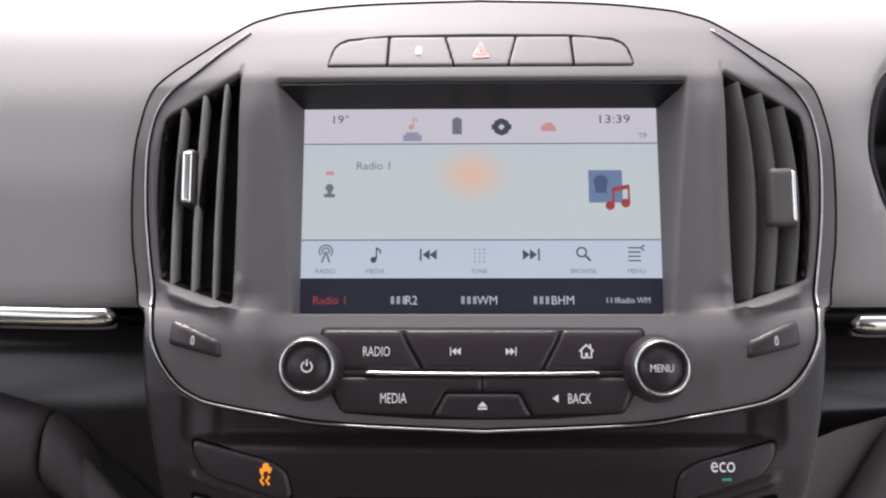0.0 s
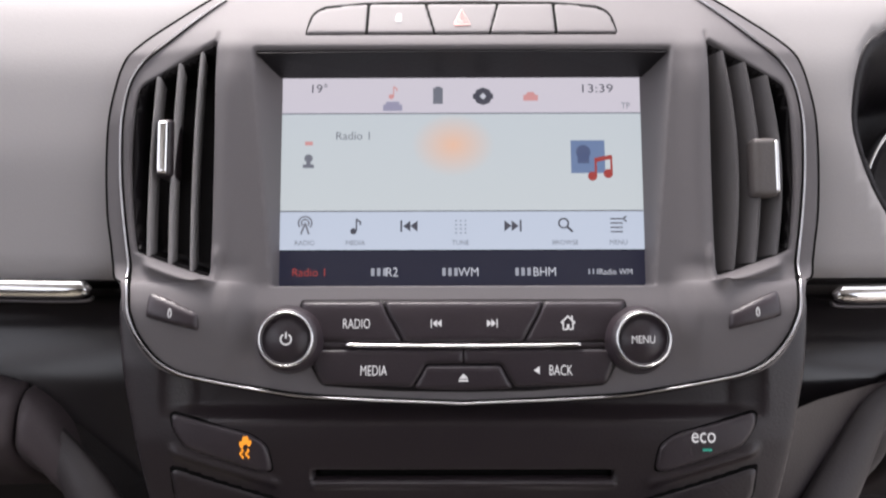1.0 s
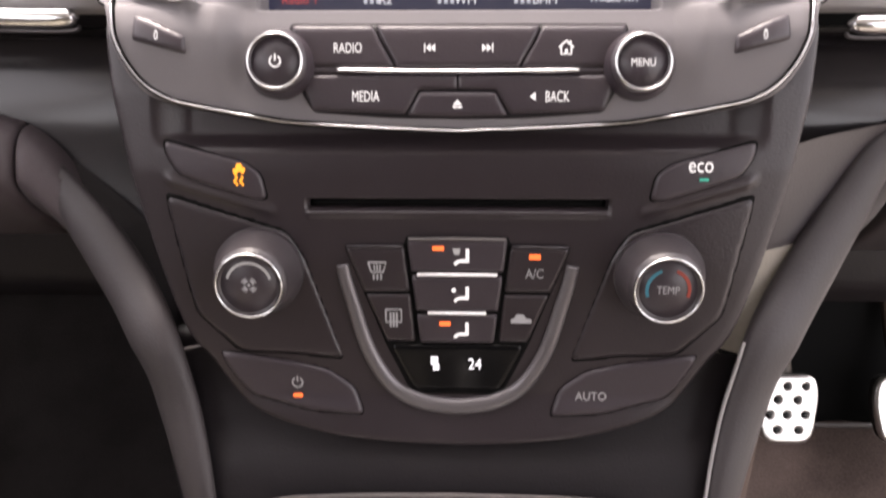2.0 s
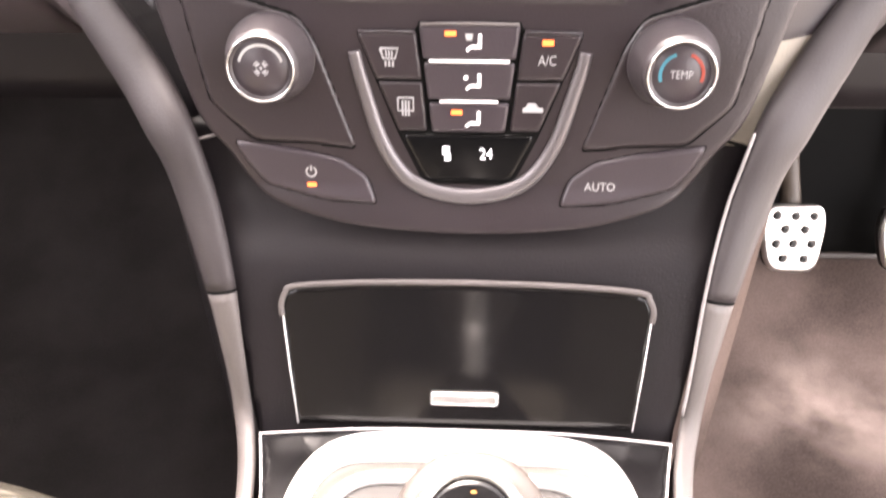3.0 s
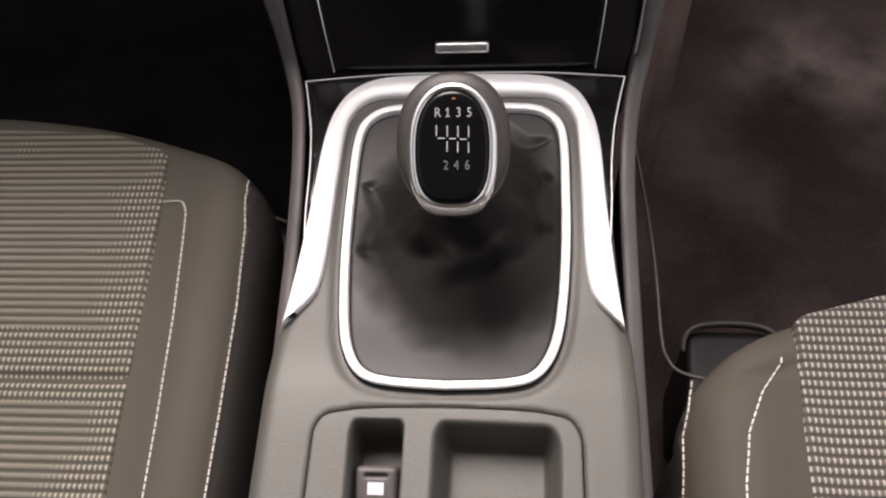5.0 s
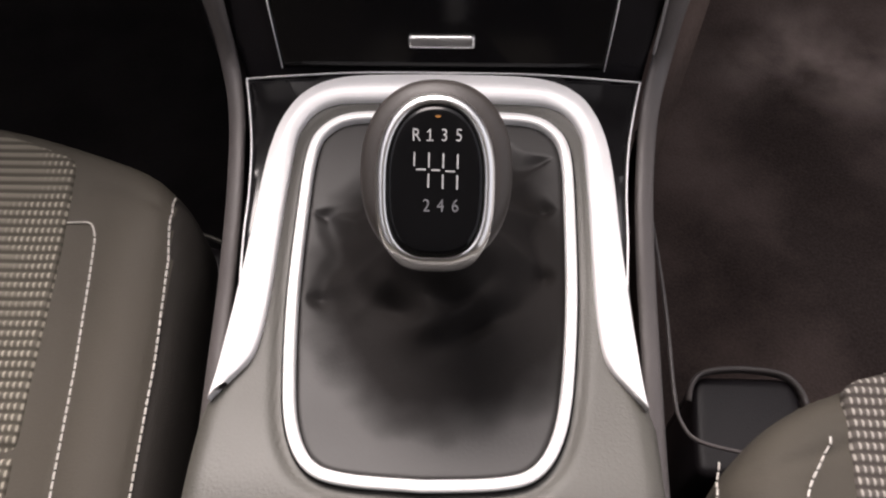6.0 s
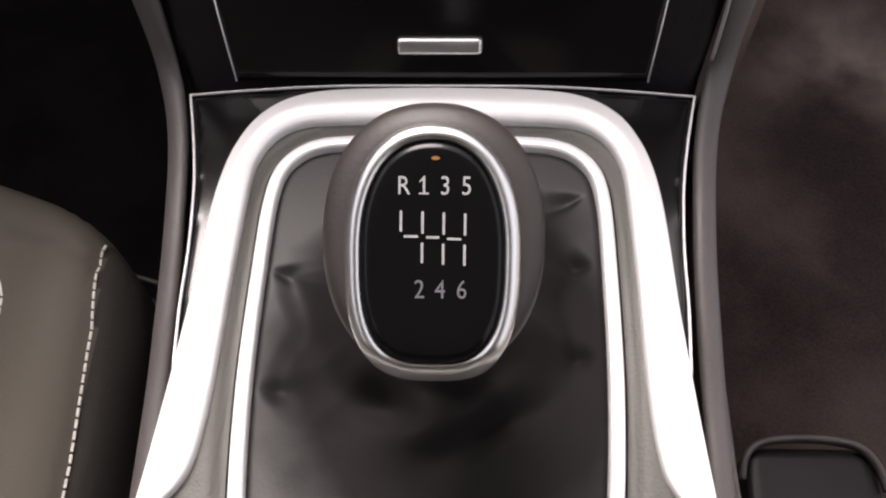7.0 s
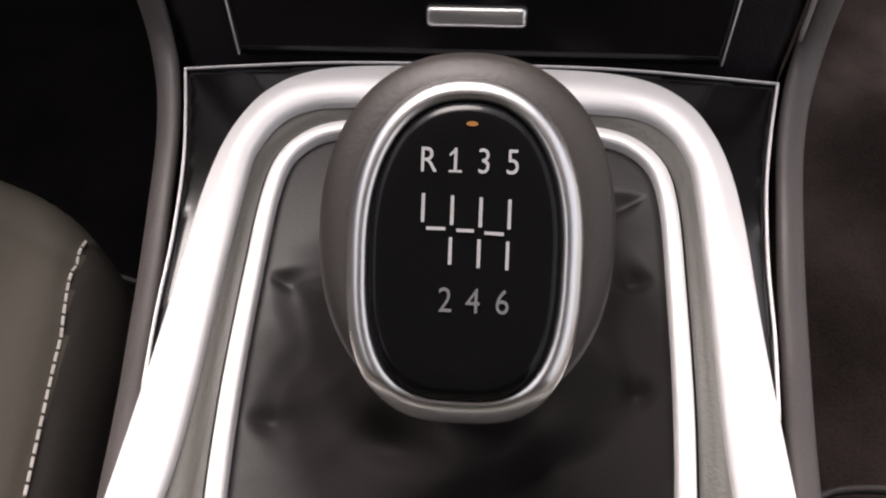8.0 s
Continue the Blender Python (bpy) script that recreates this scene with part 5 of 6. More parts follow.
P, N = on(stack, tp + [(-x, z) for x, z in tp[::-1][1:]], 0.0010)
sweep("edge_bar", P, RAILM, lid, w=0.0030, h=0.0014, up=N, label="satin grey upper edge")
for s in (-1, 1):
    P, N = on(stack, [(s * 0.0926, 0.4600), (s * 0.0895, 0.430), (s * 0.0862, 0.4035)], 0.0008)
    sweep("side_line", P, SATIN, lid, w=0.0007, h=0.0007, up=N, label="thin bright side line")
bt = relief("push_bar", rounded([(-0.0175, 0.4148), (0.0175, 0.4148), (0.0175, 0.4212), (-0.0175, 0.4212)], 0.0018), stack, KRING, lid, h=0.0042, edge=0.0016, res=0.0008, thick=0.005, label="chrome push bar")

# ---- centre console ----
console = thing("centre_console", "grey centre console with silver trim round the gear lever", "console")
SIDES = [(0, 0.2272), (0.052, 0.2265), (0.1046, 0.2218), (0.0995, 0.200), (0.0952, 0.175), (0.0925, 0.145), (0.0925, 0.110), (0.0940, 0.070), (0.0955, 0.050), (0.0985, 0.036), (0.0995, 0.0), (0.0985, -0.06), (0.0985, -0.30), (0, -0.30)]
TRAY = rounded([(-0.0685, -0.019), (-0.064, -0.0105), (-0.045, -0.0068), (0, -0.0055), (0.045, -0.0068), (0.064, -0.0105), (0.0695, -0.020), (0.070, -0.17), (-0.069, -0.17)], 0.008)
RING_O = mirror(curve([(0, 0.2022), (0.034, 0.2012), (0.048, 0.1995), (0.0575, 0.1945), (0.0645, 0.185), (0.0672, 0.170), (0.0676, 0.145), (0.0668, 0.095), (0.0630, 0.049), (0.0570, 0.024), (0.0470, 0.0098), (0.0310, 0.0046), (0, 0.0028)], 5))


RING_I = shrink(RING_O, 0.0054)
relief("console_top", mirror(SIDES), top, CONS, console, h=0.0, edge=0.010, res=0.0022, thick=0.20, holes=[shrink(RING_O, 0.002), TRAY],
       shape=lambda a, b, d: -0.0022 * np.exp(-((inside(RING_O, np.stack([a, b], 1))[0] + 0.002) / 0.003) ** 2) - 0.004 * step(b, 0.11, 0.16) * (np.abs(a) > 0.085))
GLO = [(0, 0.2268), (0.052, 0.2261), (0.1043, 0.2214), (0.0992, 0.199), (0.0949, 0.175), (0.0922, 0.145), (0.0905, 0.105), (0.083, 0.105), (0.080, 0.188), (0.066, 0.210), (0.044, 0.216), (0, 0.217)]
relief("gloss_plate", mirror(GLO), top, LIDM, console, h=0.0012, edge=0.0008, res=0.0022, thick=0.003, label="gloss black plate under the trim")
cl = curve([(0.0895, 0.100), (0.0915, 0.125), (0.0926, 0.150), (0.0955, 0.178), (0.0998, 0.201), (0.1046, 0.2219)], 6)
for s in (-1, 1):
    P, N = on(top, [(s * x, y) for x, y in cl], 0.0016)
    sweep("edge_line", P, SATIN, console, w=0.0010, h=0.0008, up=(0, 0, 1), label="thin bright edge line")
P, N = on(top, curve([(-0.1046, 0.2219), (-0.052, 0.2266), (0, 0.2273), (0.052, 0.2266), (0.1046, 0.2219)], 6), 0.0016)
sweep("edge_line", P, SATIN, console, w=0.0007, h=0.0007, up=(0, 0, 1), label="thin bright edge line")
T_OUT = curve([(0, 0.2260), (0.041, 0.2248), (0.060, 0.2210), (0.0715, 0.2135), (0.0785, 0.2035), (0.0840, 0.188), (0.0870, 0.165), (0.0884, 0.125), (0.0908, 0.085), (0.0942, 0.0418)], 6)
T_IN = curve([(0.0875, 0.0495), (0.0790, 0.0605), (0.0758, 0.0720), (0.0743, 0.0950), (0.0740, 0.140), (0.0730, 0.178), (0.0706, 0.1900), (0.0655, 0.1992), (0.0575, 0.2048), (0.0440, 0.2072), (0, 0.2086)], 6)
SILVER = ((0, -1.8), (0.012, 0.40), (0.04, 0.60), (0.09, 0.68), (0.38, 0.95), (0.45, 1.0), (0.52, 1.0), (0.90, 0.84), (0.96, 0.68), (0.99, 0.35), (1, -0.9))
o, i = along(T_OUT, 90), along(T_IN[::-1], 90)
o, i = [np.concatenate([(q * (-1, 1))[::-1], q[1:]]) for q in (o, i)]
band("silver_trim", o, i, top, TRIMM, console, SILVER, 0.0050, False, "satin silver U-shaped trim")
o = along(list(RING_O) + [RING_O[0]], 161)[:-1]
band("chrome_ring", o, shrink(o, 0.0054), top, RINGM, console, ((0, -1), (0.03, 0.55), (0.12, 0.92), (0.3, 1), (0.7, 1), (0.88, 0.9), (0.97, 0.5), (1, -1)), 0.0024, True, "bright ring round the gear lever boot")
P, N = on(top, shrink(RING_O, -0.0003), 0.0002)
sweep("ring_gap", P, GAP, console, w=0.0009, h=0.0006, up=(0, 0, 1), closed=True, label="dark gap round the bright ring")
SLOT = rounded([(-0.0485, -0.018), (-0.0465, -0.0135), (-0.0228, -0.0135), (-0.0212, -0.018), (-0.0208, -0.085), (-0.0480, -0.085)], 0.004)
POCKET = rounded([(-0.0058, -0.020), (-0.0025, -0.0132), (0.0545, -0.0145), (0.0590, -0.023), (0.0575, -0.125), (-0.0060, -0.125)], 0.006)


def tray_shape(a, b, d):
    q = np.stack([a, b], 1)
    return -0.030 * step(inside(SLOT, q)[0], -0.0003, 0.0022) - 0.026 * step(inside(POCKET, q)[0], -0.0005, 0.0085)


relief("tray_gap", shrink(TRAY, -0.002), top, GAP, console, h=-0.003, edge=0.0004, res=0.003, thick=0.002, holes=[shrink(TRAY, 0.006)], label="dark gap round the tray")
relief("tray", shrink(TRAY, 0.0008), top, CONS, console, h=0.0002, edge=0.0012, res=0.0011, thick=0.004, shape=tray_shape, label="grey tray insert with a pocket and a slot")
relief("arm_rest", rounded([(-0.0985, -0.175), (0.0985, -0.175), (0.0985, -0.55), (-0.0985, -0.55)], 0.02), top, SEATV, console, h=0.045, edge=0.02, res=0.006, thick=0.25, label="grey cloth armrest lid")
# parking brake switch
brake = thing("parking_brake_switch", "grey parking brake switch with a white lit mark", "switch")
bs = plane((-0.0347, -0.0435, 0.392), (1, 0, 0), (0, 1, 0.35))
relief("switch_cap", rounded([(-0.0108, -0.016), (0.0108, -0.016), (0.0108, 0.0105), (-0.0108, 0.0105)], 0.003), bs, RAILM, brake, h=0.006, edge=0.003, res=0.0009, thick=0.012, shape=lambda a, b, d: -0.003 * step(0.0062 - np.abs(a), 0, 0.001) * step(0.0012 - np.abs(b - 0.006), 0, 0.0008))
marks("switch_mark", [box2(-0.0042, -0.0035, 0.0042, 0.0027)], bs, (0, 0), glow("switch_lamp", (0.95, 0.95, 1.0), 1.6), brake, 0.0064)

# ---- gear lever ----
gear = thing("gear_lever", "manual gear lever with black shift-pattern cap and leather boot", "gear lever")
CX, CY = 0.005, 0.120
TIPS = [(-0.0622, 0.1415, 0.0060), (-0.0612, 0.0930, 0.0050), (-0.0540, 0.0680, 0.0030), (-0.0100, 0.0505, 0.0020), (0.0440, 0.0580, 0.0030), (0.0600, 0.1075, 0.0055), (0.0612, 0.1440, 0.0060), (0.0595, 0.1755, 0.0055), (0.0300, 0.1900, 0.0030), (-0.0250, 0.1650, 0.0030)]
WAIST = [(-0.0530, 0.1180), (-0.0530, 0.0760), (-0.0340, 0.0560), (0.0190, 0.0500), (0.0535, 0.0800), (0.0530, 0.1270), (0.0515, 0.1600), (0.0440, 0.1780), (0.0000, 0.1760), (-0.0440, 0.1470)]
STAR = []
for (tx, ty, _), (wx, wy), (px, py) in zip(TIPS, WAIST, WAIST[-1:] + WAIST[:-1]):
    STAR += [(tx + (px - tx) * 0.12, ty + (py - ty) * 0.12), (tx, ty), (tx + (wx - tx) * 0.12, ty + (wy - ty) * 0.12), (wx + (tx - wx) * 0.3 + (CX - wx) * -0.02, wy + (ty - wy) * 0.3), (wx, wy)]
for _ in range(3):
    soft_edge = []
    for p, q in zip(STAR, STAR[1:] + STAR[:1]):
        if p[1] < 0.085 and q[1] < 0.085:
            soft_edge += [(p[0] * 0.75 + q[0] * 0.25, p[1] * 0.75 + q[1] * 0.25), (p[0] * 0.25 + q[0] * 0.75, p[1] * 0.25 + q[1] * 0.75)]
        else:
            soft_edge.append(p)
    STAR = soft_edge
STAR = np.array(STAR)


def gaiter_shape(a, b, d):
    """A gathered cone round the lever, with folds that run out to points at the frame."""
    r, ang = np.hypot(a - CX, (b - CY) / 1.15), np.arctan2(b - CY, a - CX)
    out = 0.046 * np.exp(-(r / 0.029) ** 1.8)
    rear = step(-b, -0.110, -0.085)
    out += 0.0042 * (0.6 + 0.4 * np.sin(4 * ang + 0.6)) * np.exp(-((r - 0.036 - 0.004 * np.sin(3 * ang + 1)) / 0.0055) ** 2) * rear * step(d, 0, 0.006)
    out += 0.0020 * (0.5 + 0.5 * np.sin(3 * ang - 0.9)) * np.exp(-((r - 0.051 - 0.003 * np.sin(4 * ang)) / 0.0050) ** 2) * rear * step(d, 0, 0.008)
    out += 0.0008 * np.sin(9 * ang + 2.2 * np.sin(r * 130)) * np.exp(-((r - 0.038) / 0.018) ** 2) * step(d, 0, 0.006)
    out -= 0.0080 * np.exp(-((r - 0.0265 - 0.002 * np.sin(4 * ang)) / 0.0045) ** 2) * rear
    out -= 0.0110 * np.exp(-((a + 0.016) / 0.013) ** 2 - ((b - 0.084 + 0.25 * a) / 0.0065) ** 2) + 0.0090 * np.exp(-((a - 0.020) / 0.015) ** 2 - ((b - 0.079 - 0.5 * (a - 0.02)) / 0.0055) ** 2)
    for tx, ty, tall in TIPS:
        e = np.array((tx - CX, ty - CY))
        n = e @ e
        t = np.clip(((a - CX) * e[0] + (b - CY) * e[1]) / n, 0, 1.0)
        off = ((a - CX) * e[1] - (b - CY) * e[0]) / math.sqrt(n) + 0.0025 * np.sin(t * 4 + tx * 90) * (1 - t)
        out += 0.5 * tall * np.exp(-(np.abs(off) / 0.0055) ** 1.6) * step(t, 0.15, 0.6) * (1 - 0.8 * step(t, 0.75, 1.0))
    ds, _ = inside(STAR, np.stack([a, b], 1))
    for tx, ty, tall in TIPS:
        if abs(tx) > 0.055:
            u = (a - tx) * np.sign(tx)
            out -= 0.007 * np.exp(-((u + 0.0065) / 0.0055) ** 2 - ((b - ty) / (0.0018 + 0.35 * np.abs(u))) ** 2) * (u < 0.002)
    soft = step(ds, 0.0, np.interp(b, (0.07, 0.10), (0.030, 0.012)))
    return out * soft - 0.005 * soft * step(r, 0.026, 0.046) * np.interp(b, (0.06, 0.10), (0.3, 1.0))


relief("boot", shrink(RING_I, -0.0008), top, GAITER, gear, h=-0.001, edge=0.003, res=0.0010, thick=0.004, shape=gaiter_shape, label="creased black leather gaiter, flat towards its frame, shade by the lever painted in")
U3, V3 = Vector((1, 0.0, 0)), Vector((0, 0.839, 0.545))
C3 = Vector((0.0050, 0.0927, 0.4988))
cap = plane(C3, U3, V3)
CAPN = U3.cross(V3)


def egg(w, h, dy=0.0, low=3.1, n=72):
    """The cap's outline: rounder at its head, flatter at its foot."""
    a = np.linspace(0, 2 * math.pi, n, endpoint=False)
    x, y = np.cos(a), np.sin(a)
    p = np.where(y < 0, low, 2.25)
    ex = np.sign(x) * np.abs(x) ** (2 / p) * (1 - 0.03 * np.clip(-y, 0, 1) ** 1.3)
    ey = np.sign(y) * np.abs(y) ** (2 / p)
    return np.stack([ex * w / 2, ey * h / 2 + dy], 1)


def loft(name, rings, material, parent, label="", loop=False, sink=0.0):
    """Stacked outlines at heights over the cap's plane; sink: how far the rim falls away at the foot."""
    V, F, k = [], [], len(rings[0][0])
    for o, z in rings:
        P, N = cap(o[:, 0], o[:, 1])
        out = np.clip((np.ptp(o[:, 0]) - 0.0345) / 0.008, 0, 1)
        foot = sink * out * step(-o[:, 1], 0.0235, 0.0300)
        V += list(P + N * (z - foot)[:, None] - np.array(V3) * (0.25 * foot)[:, None])
    for i in range(len(rings) - 1):
        for j in range(k):
            F.append([i * k + j, i * k + (j + 1) % k, (i + 1) * k + (j + 1) % k, (i + 1) * k + j])
    m = (len(rings) - 1) * k
    F += [[m + j, m + (j + 1) % k, (j + 1) % k, j] for j in range(k)] if loop else [list(range(m, m + k)), list(range(k))[::-1]]
    return finish(name, V, F, material, parent, label)


body = [(0.020, 0.022, -0.002, -0.050), (0.024, 0.026, -0.002, -0.040), (0.036, 0.042, -0.001, -0.030), (0.050, 0.060, 0.001, -0.020), (0.0565, 0.069, 0.0025, -0.012), (0.0565, 0.0690, 0.003, -0.0075), (0.053, 0.066, 0.0025, -0.0042), (0.0460, 0.0600, 0.0010, -0.0025), (0.036, 0.048, 0.0, -0.0022)]
loft("knob_body", [(egg(w, h, dy, 2.3), z) for w, h, dy, z in body], KNOBM, gear, "rounded grey-brown grip")
loft("knob_ring", [(egg(0.0440, 0.0640), -0.006), (egg(0.0440, 0.0640), -0.0030), (egg(0.0436, 0.0636), -0.0020), (egg(0.0424, 0.0622), -0.0009), (egg(0.0404, 0.0602), -0.0001), (egg(0.0384, 0.0582), 0.0003), (egg(0.0368, 0.0566), 0.0001), (egg(0.0352, 0.0550), -0.0012), (egg(0.0344, 0.0542), -0.004)], KRING, gear, "bright silver ring round the cap", True, 0.0062)
loft("cap", [(egg(0.0350, 0.0546), -0.004), (egg(0.0350, 0.0546), -0.0010), (egg(0.0345, 0.0541), -0.0002), (egg(0.032, 0.050), 0.0003), (egg(0.026, 0.042), 0.0002), (egg(0.014, 0.024), 0.00015)], GLOSS, gear, "gloss black cap")
for text, x, y in (("R", -0.0070, 0.0166), ("1", -0.0020, 0.0166), ("3", 0.0032, 0.0166), ("5", 0.0084, 0.0166)):
    words("gear_number", text, 0.0045, cap, (x, y), PRINT, gear, 0.0005, 0.85)
marks("numeral_foot", [box2(-0.0032, 0.01435, -0.0008, 0.01480), np.array([(-0.0022, 0.0186), (-0.0022, 0.0179), (-0.0031, 0.0172), (-0.0031, 0.0177)])], cap, (0, 0), PRINT, gear, 0.0005)
for text, x in (("2", -0.0030), ("4", 0.0021), ("6", 0.0074)):
    words("gear_number", text, 0.0045, cap, (x, -0.0088), PRINTD, gear, 0.0005, 0.85)
for x0, y0, x1, y1 in ((-0.0076, 0.0104, -0.0076, 0.0052), (-0.0023, 0.0102, -0.0023, 0.0048), (0.0029, 0.0100, 0.0029, 0.0046), (0.0081, 0.0098, 0.0081, 0.0044), (-0.0069, 0.0041, -0.0034, 0.0041), (-0.0014, 0.0039, 0.0018, 0.0039), (0.0037, 0.0036, 0.0072, 0.0035), (-0.0024, 0.0026, -0.0024, -0.0024), (0.0028, 0.0024, 0.0028, -0.0028), (0.0080, 0.0022, 0.0080, -0.0030)):
    marks("gate_line", stroke([(x0, y0), (x1, y1)], 0.00062), cap, (0, 0), PRINT, gear, 0.0005)
marks("amber_dot", [disc(0, 0, 1, 14) * (1.2, 0.5)], cap, (0.0008, 0.0232), glow("dim_amber", (1.0, 0.42, 0.10), 0.6), gear, 0.0006, 0.0009, "small amber lamp")
lathe("collar", [(0.013, 0), (0.0135, 0.004), (0.012, 0.012), (0.012, 0.02)], (0.005, 0.103, 0.444), CAPN, PANEL, gear)


sweep("spine", curve([(0.0045, 0.1310, 0.5030), (0.0045, 0.1285, 0.4865), (0.0045, 0.1265, 0.4720), (0.0045, 0.1300, 0.4600), (0.0045, 0.1320, 0.4400), (0.0045, 0.1330, 0.4180)], 5), SPINE, gear, w=0.0135, h=0.003, up=(0, 1, 0.1), label="satin silver spine down the front of the lever")


# ---- seats ----
def seat(name, label, s, shift, rib_x, seam, outer, reach):
    """A front seat: cushion with ribbed middle, smooth bolster with two stitched seams, shade painted on its outer
    side, and a backrest.
    """
    st = thing(name, label, "car seat", "front seats")
    base = lambda a, b: (np.stack([a, b, 0.298 + 0.03 * step(np.asarray(b, float) - shift, -0.3, 0.25)], 1), np.broadcast_to((0.0, 0.0, 1.0), (len(a), 3)))
    far = 0.56
    out = [(0.1240, -0.45), (0.1245, -0.05), (0.1270, 0.08), (0.1285, 0.128), (0.137, 0.162), (0.166, 0.193), (0.21, 0.216), (0.283, 0.236), (0.38, 0.246), (0.48, 0.235), (far - 0.03, 0.20), (far, 0.12), (far, -0.45)]
    o = [(s * x, y + shift) for x, y in curve(out, 6)][::s]

    def puff(a, b, d):
        x = np.abs(a)
        bolster = 0.020 * np.exp(-((x - 0.160) / 0.030) ** 2) + 0.02 * np.exp(-((far + 0.124 - x - 0.16) / 0.03) ** 2)
        seam1 = np.exp(-((x - seam_in(b)) / 0.0016) ** 2) * (b - shift < 0.150)
        seam2 = np.exp(-((x - seam_out(b)) / 0.0016) ** 2) * (b - shift < 0.175)
        flap = np.exp(-((b - shift - 0.181 + 0.35 * (0.2 - x)) / 0.0035) ** 2) * step(x, 0.142, 0.15) * (1 - step(x, 0.198, 0.206))
        return bolster * (1 - 0.6 * step(b, shift + 0.12, shift + 0.22)) - 0.0016 * (seam1 + seam2) - 0.0022 * flap - 0.012 * step(-x, -0.134, -0.122) * step(-b, -shift - 0.15, -shift - 0.10)
    seam_in = lambda b: np.interp(b - shift, *seam)
    seam_out = lambda b: np.interp(b - shift, *outer)
    cushion = relief("cushion", o, base, SEATV, st, h=0.02, edge=0.020, res=0.003, thick=0.02, shape=puff, label="smooth grey-brown side cloth, shade painted beyond its outer seam")
    # past the outer seam the slope's shade is painted as a darker cloth
    cushion.data.materials.append(SEATS)
    for p in cushion.data.polygons:
        if abs(p.center.x) < seam_out(p.center.y) - 0.0008:
            p.material_index = 1
    low = lambda a, b: (np.stack([a, b, np.full(len(a), 0.282)], 1), np.broadcast_to((0.0, 0.0, 1.0), (len(a), 3)))
    relief("side_skirt", [(x + s * 0.004, y - 0.004) for x, y in o], low, SEATB, st, h=0.0, edge=0.02, res=0.006, thick=0.17, label="black plastic seat side")
    rib = [(rib_x, -0.45), (rib_x + 0.0045, -0.046), (rib_x + 0.006, 0.03), (rib_x + 0.008, 0.138), (rib_x + 0.0135, 0.186 + reach), (0.26, 0.203 + reach), (0.36, 0.210 + reach), (0.46, 0.20 + reach), (0.485, 0.15), (0.49, -0.45)]
    ro = [(s * x, y + shift) for x, y in rib][::s]
    P0 = lambda a, b, d: puff(a, b, d) + 0.0007 * np.sin(b * 2 * math.pi / 0.0056) * step(d, 0, 0.006) - 0.003 * np.exp(-((b - shift - 0.030) / 0.003) ** 2) - 0.0025 * np.exp(-((b - shift + 0.14) / 0.003) ** 2)
    relief("ribbed_cloth", rounded(ro, 0.01), base, CLOTH if s < 0 else CLOTHD, st, h=0.0222, edge=0.004, res=0.0013, thick=0.004, shape=P0, label="ribbed cloth with rows of pale dots")
    for nm, f, y0, y1 in (("inner_seam", seam_in, -0.38, seam[0][-1]), ("outer_seam", seam_out, -0.38, 0.173)):
        V, F, y = [], [], y0
        while y < y1:
            q = np.array([y + shift, y + 0.0034 + shift])
            x = s * f(q)
            P, N = base(x, q)
            dd, _ = inside(np.array(o), np.stack([x, q], 1))
            z = roll(dd, 0.020, 0.02) + puff(x, q, dd) + 0.0012
            for e in (0, 1):
                for dx, dz in ((-0.0006, 0), (0, 0.0006), (0.0006, 0), (0, -0.0012)):
                    V.append(P[e] + np.array((dx, 0, z[e] + dz)))
            n0 = len(V) - 8
            F += [[n0 + j, n0 + (j + 1) % 4, n0 + 4 + (j + 1) % 4, n0 + 4 + j] for j in range(4)] + [[n0 + 3, n0 + 2, n0 + 1, n0], [n0 + 4, n0 + 5, n0 + 6, n0 + 7]]
            y += 0.0046
        finish(nm, V, F, THREAD, st, "pale stitched seam", smooth=False)
    bend = along(curve([(seam[1][-1], seam[0][-1]), (seam[1][-1] + 0.0030, seam[0][-1] + 0.0045), (seam[1][-1] + 0.0080, seam[0][-1] + 0.0065), (rib_x + 0.010, seam[0][-1] + 0.0070)], 6), 11) if s < 0 else []
    V, F = [], []
    for a, b in zip(bend[:-1], bend[1:]):
        b = a + (b - a) * 0.72
        n0, side = len(V), np.array((-(b - a)[1], (b - a)[0])) / np.linalg.norm(b - a) * 0.0006
        for c in (a, b):
            for k, dz in ((-1, 0), (0, 0.0006), (1, 0), (0, -0.0012)):
                x, y = s * (c + side * k)[0:1], (c + side * k)[1:2] + shift
                dd, _ = inside(np.array(o), np.stack([x, y], 1))
                V.append(base(x, y)[0][0] + np.array((0, 0, (roll(dd, 0.020, 0.02) + puff(x, y, dd))[0] + 0.0012 + dz)))
        F += [[n0 + j, n0 + (j + 1) % 4, n0 + 4 + (j + 1) % 4, n0 + 4 + j] for j in range(4)]
    if V:
        finish("seam_hook", V, F, THREAD, st, "pale stitched seam end", smooth=False)
    backp = plane((0, shift - 0.42, 0.33), (1, 0, 0), (0, -0.35, 1))
    relief("backrest", rounded([(s * 0.13, 0.0), (s * 0.56, 0.0), (s * 0.53, 0.56), (s * 0.16, 0.56)][::s], 0.05), backp, SEATV, st, h=0.09, edge=0.06, res=0.012, thick=0.08, label="grey cloth backrest")
    return st


seat("passenger_seat", "grey-brown cloth passenger seat with ribbed middle and pale stitching", -1, 0.004, 0.201, ((-0.40, -0.045, 0.002, 0.07, 0.125, 0.147, 0.1525), (0.175, 0.1790, 0.1798, 0.1825, 0.1875, 0.1905, 0.1920)), ((-0.40, -0.041, 0.006, 0.075, 0.131, 0.173), (0.143, 0.1420, 0.1415, 0.1415, 0.1440, 0.1510)), 0.017)
